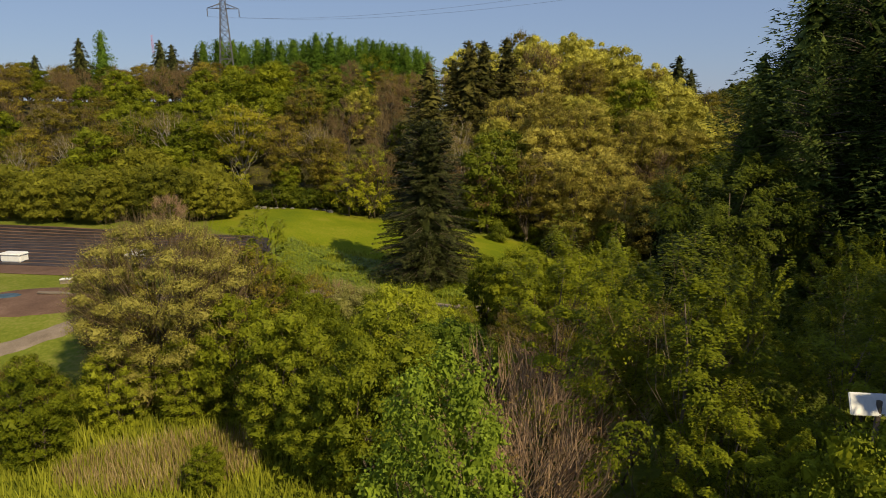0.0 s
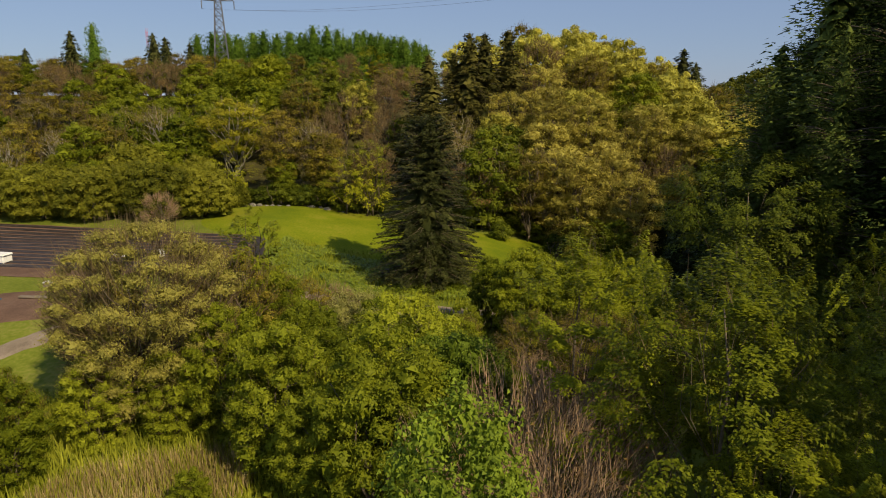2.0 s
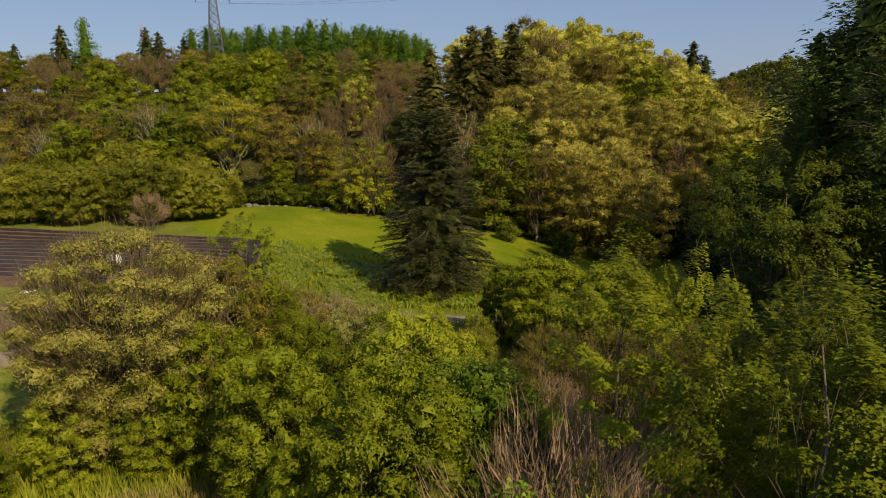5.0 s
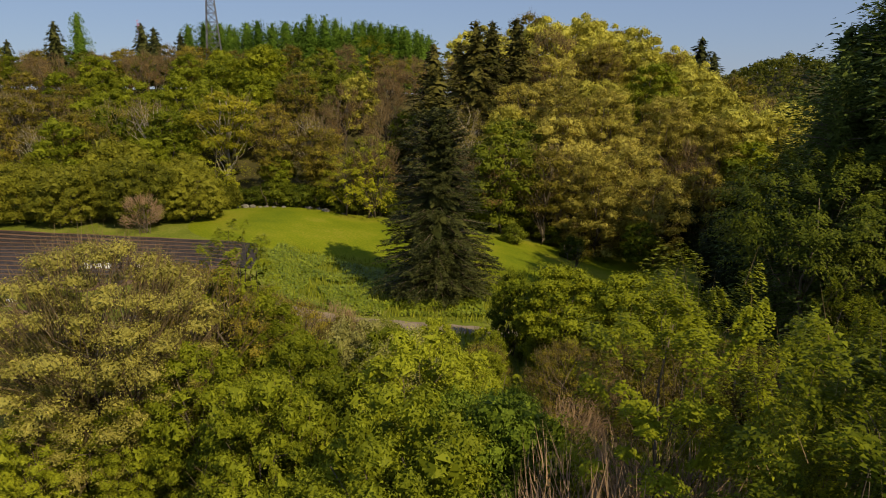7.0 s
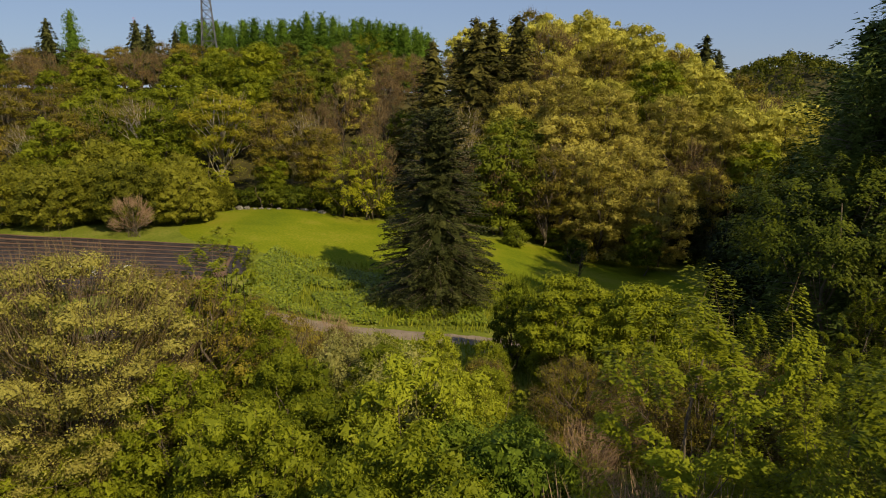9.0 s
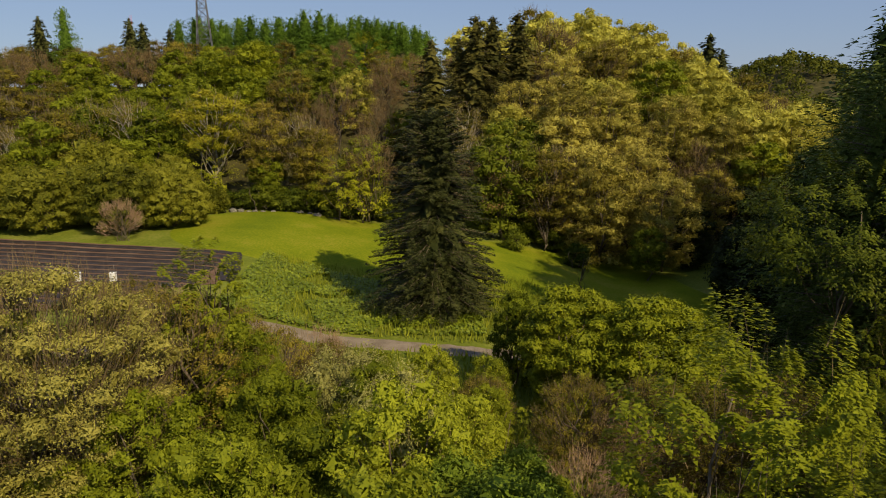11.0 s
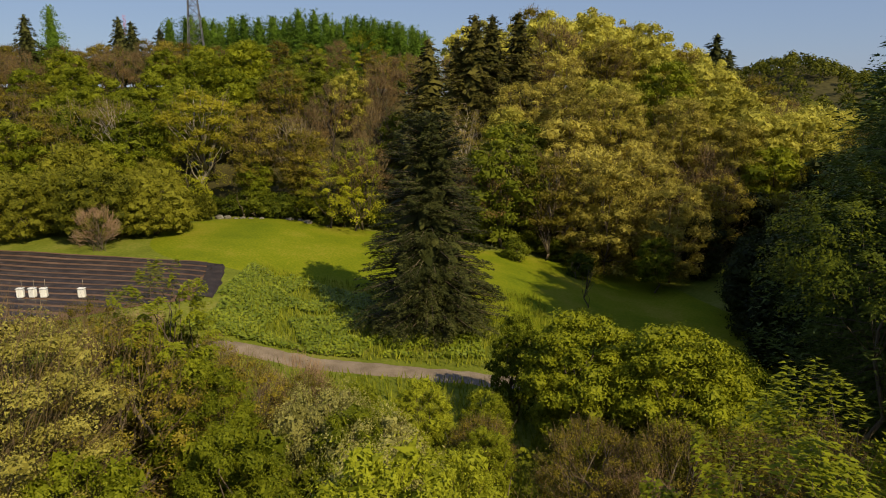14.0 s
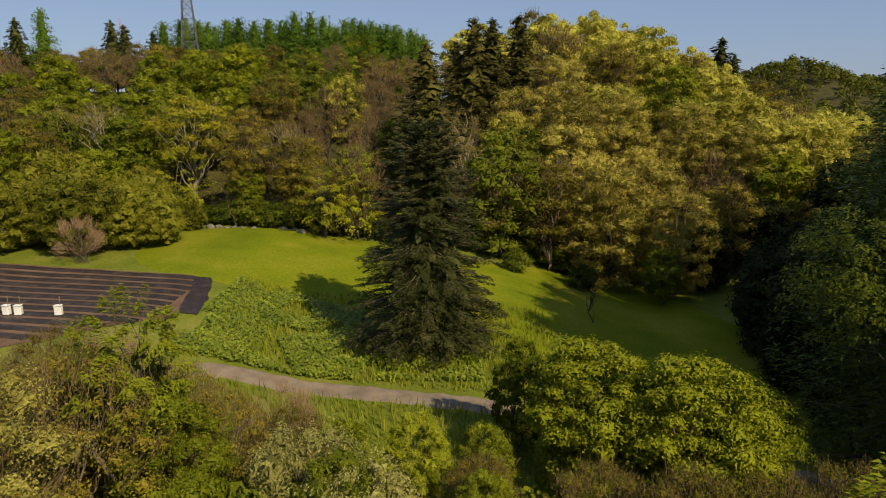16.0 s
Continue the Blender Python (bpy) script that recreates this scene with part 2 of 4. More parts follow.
def blob_sheet(name, cx, cy, radius, lift, mat, label, rings=14, seg=72):
    """A patch of ground cover with a wandering outline: radius(angle) in metres."""
    v, q = [(cx, cy, height(cx, cy) + lift)], []
    for i in range(1, rings + 1):
        for j in range(seg):
            a = 2 * math.pi * j / seg
            r = radius(a) * i / rings * (1 + 0.05 * noise.noise((3 * math.cos(a), 3 * math.sin(a), cx)))
            x, y = cx + r * math.cos(a), cy + r * math.sin(a)
            v.append((x, y, height(x, y) + lift * (1 if i < rings else 0.2)))
    for j in range(seg):
        q.append((0, 1 + j, 1 + (j + 1) % seg))
        for i in range(rings - 1):
            a, b = 1 + i * seg, 1 + (i + 1) * seg
            q.append((a + j, b + j, b + (j + 1) % seg, a + (j + 1) % seg))
    me = fill(bpy.data.meshes.new(name), np.array(v), [len(f) for f in q], [k for f in q for k in f], [mat])
    me.polygons.foreach_set("use_smooth", [True] * len(me.polygons))
    return tagged(new(name, me), label, "lawn", kind="structure")


def oval(a, b, turn=0.0, p=2.6):
    return lambda t: (abs(math.cos(t - turn) / a) ** p + abs(math.sin(t - turn) / b) ** p) ** (-1 / p)


meadow = grid_sheet("meadow", list(np.linspace(-80, 60, 120)), list(np.linspace(-45, 91, 116)), 0.03, M["meadow"])
tagged(meadow, "rough yellow-green meadow grass on the valley floor", "meadow")
blob_sheet("lawn", -13.5, 78.5, oval(13, 10.5, -0.06), 0.14, M["lawn"], "bright mown lawn at the foot of a wooded hill")
blob_sheet("lawn", 14, 73, oval(13, 14.5, 0.2), 0.14, M["lawn"], "mown lawn in the shade of tall trees")


def strip(name, line, width, lift, mat, label, category):
    """A band along a bent line, with ragged edges, that follows the ground."""
    pts = []
    for (x0, y0), (x1, y1) in zip(line, line[1:]):
        n = max(2, int(math.hypot(x1 - x0, y1 - y0) / 0.5))
        pts += [(x0 + (x1 - x0) * k / n, y0 + (y1 - y0) * k / n) for k in range(n)]
    for _ in range(6):
        pts = [pts[0]] + [((a[0] + 2 * b[0] + c[0]) / 4, (a[1] + 2 * b[1] + c[1]) / 4) for a, b, c in zip(pts, pts[1:], pts[2:])] + [pts[-1]]
    v, q, k = [], [], 7
    for i, (x, y) in enumerate(pts):
        a, b = pts[max(i - 1, 0)], pts[min(i + 1, len(pts) - 1)]
        d = math.hypot(b[0] - a[0], b[1] - a[1])
        nx, ny = -(b[1] - a[1]) / d, (b[0] - a[0]) / d
        for j in range(k):
            u = (j / (k - 1) - 0.5) * width * (1 + 0.35 * noise.noise((x * 0.9, y * 0.9, j * 0.5)))
            px, py = x + nx * u, y + ny * u
            v.append((px, py, height(px, py) + lift * (0.3 if j in (0, k - 1) else 1) - (0.03 if j in (2, 4) else 0)))
    for i in range(len(pts) - 1):
        for j in range(k - 1):
            q.append((i * k + j, i * k + j + 1, (i + 1) * k + j + 1, (i + 1) * k + j))
    me = fill(bpy.data.meshes.new(name), np.array(v), [4] * len(q), [c for f in q for c in f], [mat])
    me.polygons.foreach_set("use_smooth", [True] * len(me.polygons))
    return tagged(new(name, me), label, category, kind="structure")


strip("farm_track", [(-40, 30), (-30, 35), (-23.5, 40), (-18, 48), (-12, 53.6), (-5, 53.3), (2.5, 51.6), (9, 50.5), (18, 48), (40, 40)], 1.9, 0.07, M["track"], "pale gravel farm track between scrub and meadow", "track")


# ---- trees ----
def ico(k):
    bm = bmesh.new()
    bmesh.ops.create_icosphere(bm, subdivisions=k, radius=1)
    bm.verts.ensure_lookup_table()
    out = np.array([v.co[:] for v in bm.verts]), np.array([[v.index for v in f.verts] for f in bm.faces])
    bm.free()
    return out


BALL = {k: ico(k) for k in (2, 3)}


def lumps(d, seed):
    """A smooth uneven factor about 1 for directions d, of its own for every seed."""
    r = np.random.default_rng(seed)
    k, f = r.normal(size=(6, 3)) * np.array([[1.6]] * 3 + [[3.6]] * 3), r.random(6) * 6.3
    w = np.array([0.12] * 3 + [0.09] * 3)
    return 1 + (np.sin(d @ k.T + f) * w).sum(1)


def puff_homes(n, h, r, low, waist, size, flat):
    """Middles of the rounded clumps that make up a crown, spread evenly over it. waist: where it is widest."""
    m = 14 * n
    u, ang = rng.random(m), 2 * math.pi * rng.random(m)
    rad = np.where(u > waist, np.sqrt(np.maximum(0, 1 - ((u - waist) / (1 - waist)) ** 2)), 0.66 + 0.34 * u / max(waist, 0.01))
    depth = 1 - 0.45 * (rng.random(m) < 0.22) * rng.random(m)
    q = (r - size) * rad * depth
    p = np.stack([q * np.cos(ang), q * np.sin(ang), low * h + size * flat * 0.9 + (h * (1 - low) - 1.8 * size * flat) * u], 1)
    got = [0]
    far = np.linalg.norm(p - p[0], axis=1)
    for _ in range(n - 1):
        k = int(np.argmax(far * (0.8 + 0.2 * rng.random(m))))
        got.append(k)
        far = np.minimum(far, np.linalg.norm(p - p[k], axis=1))
    return p[got]


def inside_any(p, mids, rads, flat, own, deep):
    hit = np.zeros(len(p), bool)
    for k in range(len(mids)):
        d = (p - mids[k]) / (rads[k] * np.array((1, 1, flat)))
        hit |= ((d * d).sum(1) < deep * deep) & (own != k)
    return hit


def puffs(mids, size, flat, count, leaf_size, wild, slim, mat, core=0.6, fine=2, droop=0.0, uneven=0.3, skin=0.2, cz=0.0):
    """A crown mesh: rounded clumps, each a rough leafy core under a coat of single leaves."""
    n = len(mids)
    rads = size * (1 - uneven + 2 * uneven * rng.random(n))
    sq = np.array((1, 1, flat))
    bv, bf = BALL[fine]
    inner = []
    seeds = rng.integers(0, 10 ** 6, n)
    for k in range(n):
        v = mids[k] + bv * sq * (rads[k] * core * lumps(bv, seeds[k]))[:, None]
        keep = ~inside_any(v[bf].mean(1), mids, rads * core, flat, np.full(len(bf), k), 0.9)
        inner.append(v[bf[keep & (bv[bf].mean(1)[:, 2] > -0.35)]])
    inner = np.concatenate(inner)
    mid = inner.mean(1, keepdims=True)
    edge = np.linalg.norm(inner - mid, axis=2, keepdims=True)
    inner = mid + (inner - mid) * 1.15 + edge * 0.55 * rng.normal(size=inner.shape)
    share = np.maximum(1, (2.6 * count * rads ** 2 / (rads ** 2).sum()).astype(int))
    own = np.arange(n).repeat(share)
    d = units(len(own))
    d[:, 2] = np.where((d[:, 2] < -0.25) & (rng.random(len(d)) < 0.7), -d[:, 2], d[:, 2])
    lift = np.ones(len(d))
    for k in range(n):
        lift[own == k] = lumps(d[own == k], seeds[k])
    c = mids[own] + d * sq * (rads[own] * lift * (0.68 + 0.24 * rng.random(len(d)) + skin * np.minimum(np.abs(rng.normal(size=len(d))), 1.8)))[:, None]
    keep = ~inside_any(c, mids, rads, flat, own, 0.85) & (c[:, 2] > 0.03)
    keep = rng.permutation(np.flatnonzero(keep))[:count]
    c, d = c[keep], d[keep]
    nrm = unit(d / sq + wild * units(len(c)) + np.array((0, 0, 0.2)) + 0.35 * unit(c - np.array((0, 0, cz))))
    want = units(len(c)) - np.array((0, 0, droop))
    ax = unit(want - (want * nrm).sum(1)[:, None] * nrm)
    sz = leaf_size * (0.6 + 0.8 * rng.random((len(c), 1)))
    ax, sd = ax * sz, np.cross(nrm, ax) * sz * slim
    tri = np.stack([c - ax * 0.4 + sd / 2 - nrm * sz * 0.1, c + ax * 0.6, c - ax * 0.4 - sd / 2 + nrm * sz * 0.1], 1).reshape(-1, 3)
    tri = np.concatenate([inner.reshape(-1, 3), tri])
    return fill(bpy.data.meshes.new("crown"), tri, np.full(len(tri) // 3, 3), np.arange(len(tri)), [mat])


def sprays(mids, out, length, per, leaf_size, wild, slim, mat, rise=0.3, whole=False):
    """A crown mesh of flat drooping sprays: leaves set along both sides of a short arching shoot."""
    n = len(mids)
    ln = (length * (0.6 + 0.8 * rng.random(n))).repeat(per)
    mids, out = mids.repeat(per, 0), out.repeat(per, 0)
    across = unit(np.cross(out, (0, 0, 1.0)))
    t, w = rng.random(n * per), rng.random(n * per) * 2 - 1
    wide = 0.42 * np.sin(math.pi * np.clip(t * 0.85 + 0.12, 0, 1))
    c = mids + out * (ln * (t - 0.3))[:, None] + across * (ln * w * wide)[:, None]
    c[:, 2] += ln * (rise * t - (rise + 0.35) * t * t - 0.22 * w * w) + rng.normal(size=len(t)) * 0.05 * ln
    nrm = unit(np.array((0, 0, 0.9)) + 0.9 * out + 0.25 * across * w[:, None] + wild * units(len(c)))
    want = out + 0.9 * across * np.sign(w)[:, None] - np.array((0, 0, 0.5)) + 0.4 * units(len(c))
    ax = unit(want - (want * nrm).sum(1)[:, None] * nrm)
    sz = leaf_size * (0.6 + 0.8 * rng.random((len(c), 1)))
    return leaves("crown", c, ax * sz, np.cross(nrm, ax) * sz * slim, nrm * sz * -0.1, mat, whole)


def broad_tree(name, h, r, low, mat, bark, count, size, clumps=46, flat=0.75, trunk_r=0.16, twigs=0, lean=0.0, label="", category="tree", stems=1, twig_mat="twig", twig_w=0.05, limbs=12, wild=0.4, slim=0.62, puff=0.0, spray=0.0, waist=0.4, fine=2, core=0.6, droop=0.2, loose=0.3, rise=0.3, whole=False, skin=0.2, uneven=0.3, limb_r=0.38):
    """A tapered trunk with limbs, and a crown of leafy clumps (puff: their radius), of flat sprays (spray: their length) or of loose leaves. low: where the crown begins, as a share of the height."""
    top = new(name)
    tubes, arms = Tubes(6), Tubes(4)
    cz, rz = h * (1 + low) / 2, h * (1 - low) / 2
    if puff:
        cc = puff_homes(clumps, h, r, low, waist, puff, flat)
    elif spray:
        d = units(clumps * 3)
        d = d[d[:, 2] > -0.6][:clumps]
        cc = d * np.array((r, r, rz)) * (0.55 + 0.45 * rng.random(len(d)) ** 0.5)[:, None] + np.array((0, 0, cz))
    else:
        d = units(clumps * 3)
        d = d[d[:, 2] > -0.55][:clumps]
        cc = d * np.array((r, r, rz)) * (0.6 + 0.36 * rng.random(len(d)) ** 0.6)[:, None] + np.array((0, 0, cz))
    cc[:, 0] += lean * cc[:, 2] / h
    for s in range(stems):
        foot = np.array((0, 0, -0.3)) if stems == 1 else np.array((*(rng.normal(size=2) * 0.12 * r), -0.3))
        up = np.array((lean + (rng.normal() * r * 0.35 if stems > 1 else 0), rng.normal() * r * (0.08 if stems == 1 else 0.35), h * (0.82 if stems == 1 else 0.7)))
        pts, rad = bent(foot, up, trunk_r * (1 if stems == 1 else 0.6), n=6, r_end=0.18)
        tubes.add(pts, rad)
        for k in rng.permutation(len(cc))[: limbs // stems]:
            start = pts[min(5, max(1, int(6 * (cc[k, 2] / h - 0.28))))]
            arms.add(*bent(start, cc[k], trunk_r * limb_r, 0.06, 3, 0.25))
    part("trunk", tubes.mesh("trunk", bark), top)
    tagged(part("branchwork", arms.mesh("branchwork", bark), top), kind="stuff")
    if puff:
        crown = puffs(cc, puff, flat, count, size, wild, slim, mat, core, fine, droop, uneven, skin, cz * 0.8)
    elif spray:
        flow = unit(unit(cc - np.array((0, 0, cz * 0.7))) * np.array((1, 1, 0.5)) + np.array((0, 0, 0.15)))
        crown = sprays(cc, flow, spray, max(1, count // len(cc)), size, wild, slim, mat, rise, whole)
    else:
        per = max(1, count // len(cc))
        o = units(per * len(cc)) * (0.3 + 0.7 * rng.random((per * len(cc), 1)))
        c = cc.repeat(per, 0) + o * (loose * r * (0.7 + 0.6 * rng.random(len(cc)))).repeat(per)[:, None] * np.array((1.1, 1.1, flat))
        c[:, 2] = np.maximum(c[:, 2], 0.1)
        nrm = unit(0.8 * o + units(len(c)) * wild + np.array((0, 0, 0.4)) + 0.6 * unit(c - np.array((0, 0, cz * 0.9))))
        ax = unit(np.cross(nrm, units(len(c))))
        sz = size * (0.6 + 0.8 * rng.random((len(c), 1)))
        crown = leaves("crown", c, ax * sz, np.cross(nrm, ax) * sz * slim, nrm * sz * 0.12, mat, whole)
    tagged(part("crown", crown, top), kind="stuff")
    if twigs:
        k = rng.integers(0, len(cc), twigs)
        a = cc[k] + units(twigs) * (0.8 * puff if puff else 0.16 * r)
        out = unit(unit(a - np.array((0, 0, cz * 0.6))) + np.array((0, 0, 0.45)) + 0.45 * units(twigs))
        ln = r * 0.3 * (0.5 + rng.random((twigs, 1)))
        tagged(part("twig_mass", leaves("twig_mass", a, out * ln, unit(np.cross(out, units(twigs))) * twig_w, out * 0, M[twig_mat]), top), kind="stuff")
    return tagged(top, label, category)


def skirts(h, r, low, shape, step, share):
    """The dense heart of a conifer: jagged hanging tiers of needles, as corners and triangles."""
    v, f, z = [], [], low * h
    while z < h * 0.97:
        u = (z - low * h) / (h * (1 - low))
        ln = share * r * ((1 - u) ** shape) * (0.35 + 0.65 * sm(-0.12, 0.1, u)) + 0.05
        n, base, turn = 14, len(v), rng.random() * 6.3
        v.append((0, 0, z + 0.7 * ln + 0.5 * step))
        for j in range(n):
            a = turn + 2 * math.pi * j / n
            q = ln * (0.62 + 0.5 * rng.random() if j % 2 else 0.45 + 0.25 * rng.random())
            v.append((q * math.cos(a), q * math.sin(a), z - (0.12 * q if j % 2 else -0.1 * q) + 0.3 * step * rng.normal()))
        f += [(base, base + 1 + j, base + 1 + (j + 1) % n) for j in range(n)]
        z += step * (1 - 0.3 * u)
    return np.array(v), np.array(f)


def conifer(name, h, r, low, mat, count, size, droop=0.25, shape=0.85, whorl=0.4, label="", bark=None, category="conifer", ragged=0.15, fuzz=0.05, tilt=0.8, boughs_shown=True, heart=0.7, scatter_z=0.5, slim=0.36, tip=0.28, dense=1.0):
    """A straight trunk with drooping branches set with shoots, round a dense heart."""
    top = new(name)
    tubes, boughs = Tubes(6), Tubes(4)
    tubes.add([(0, 0, -0.4), (0, 0, h * 0.35), (0, 0, h * 0.7), (0, 0, h)], [0.016 * h, 0.012 * h, 0.006 * h, 0.01])
    arms, z = [], low * h
    while z < h * 0.985:
        u = (z - low * h) / (h * (1 - low))
        ln = r * ((1 - u) ** shape) * (0.35 + 0.65 * sm(-0.12, 0.1, u)) + 0.12
        for k in range(max(5, int((11 - 5 * u) * dense))):
            arms.append((min(z + rng.normal() * whorl * scatter_z, 0.97 * h), rng.random() * 2 * math.pi, ln * (1 - ragged * 2 * rng.random() + ragged * 0.6), u))
        z += whorl * (1 - 0.35 * u)
    total = sum(a[2] for a in arms)
    C, A, S, L = [], [], [], []
    for z, ang, ln, u in arms:
        n = max(4, int(count * ln / total))
        out = np.array((math.cos(ang), math.sin(ang), 0.0))
        across = np.array((-out[1], out[0], 0))
        t = rng.random(n) ** 0.5
        tip_rise = tip * sm(0.35, 1, u)
        pz = z + ln * t * (tip_rise + 0.12) - droop * ln * t * t
        wide = 0.36 * ln * (1 - t) * np.sqrt(t) * 1.6 + 0.06
        w = (rng.random(n) * 2 - 1)
        C.append(out * (ln * t)[:, None] + across * (w * wide)[:, None] + np.stack([0 * t, 0 * t, pz - 0.10 * np.abs(w) * wide + rng.normal(size=n) * fuzz], 1) + units(n) * 0.6 * fuzz)
        dirn = unit(out * 0.75 + across * (np.sign(w) * 0.65)[:, None] + np.array((0, 0, -0.2 + 0.5 * tip_rise)) + max(0.22, 0.55 * (tilt - 0.8)) * units(n))
        sz = size * (0.6 + 0.8 * rng.random((n, 1)))
        side = unit(np.cross(dirn, np.array((0, 0, 1.0)) + 0.45 * out + tilt * units(n)))
        A.append(dirn * sz), S.append(side * sz * slim), L.append(np.cross(side, dirn) * sz * 0.06)
        if boughs_shown and ln > 0.3 * r:
            boughs.add([(0, 0, z), out * ln * 0.5 + (0, 0, z + ln * (0.5 * (tip_rise + 0.12) - 0.25 * droop)), out * ln * 0.9 + (0, 0, z + ln * (0.9 * (tip_rise + 0.12) - 0.81 * droop))], [0.012 * ln + 0.012, 0.008 * ln + 0.01, 0.008])
    part("trunk", tubes.mesh("trunk", bark or M["bark"]), top)
    if boughs_shown:
        tagged(part("branchwork", boughs.mesh("branchwork", bark or M["bark"]), top), kind="stuff")
    C, A, S, L = (np.concatenate(q) for q in (C, A, S, L))
    tri = np.stack([C - A * 0.4 + S / 2, C + A * 0.6, C - A * 0.4 - S / 2], 1).reshape(-1, 3)
    hv, hf = skirts(h, r, low, shape, max(whorl, 0.4), heart)
    index = np.concatenate([hf.ravel(), np.arange(len(tri)) + len(hv)])
    me = fill(bpy.data.meshes.new("foliage"), np.concatenate([hv, tri]), np.full(len(index) // 3, 3), index, [mat])
    tagged(part("foliage", me, top), kind="stuff")
    return tagged(top, label, category)


STOCK, TURN = {}, random.Random(5)


def put(kind, x, y, h=None, wide=1.0, turn=None, group="", sink=0.0):
    """Sets a plant of that kind on the ground, h metres high."""
    builders = KINDS[kind]
    which = TURN.randrange(len(builders))
    full = builders[which][0]
    s = (h or full) / full
    m = pose(x, y, height(x, y) - sink, 0, 0, TURN.random() * 360 if turn is None else turn) @ Matrix.Diagonal((s * wide, s * wide, s, 1))
    if (kind, which) in STOCK:
        first = STOCK[kind, which]
        ob = copy_thing(first, m @ Matrix.Diagonal([1 / k for k in first.scale] + [1]))
    else:
        ob = STOCK[kind, which] = builders[which][1]()
        ob.matrix_basis = m
    return tagged(ob, group=group) if group else ob


def wood(name, h, r, low, mat, bark, count, size, label, n=2, **kw):
    return [(h, lambda: broad_tree(name, h, r, low, M[mat], M[bark], count, size, label=label, **kw)) for _ in range(n)]


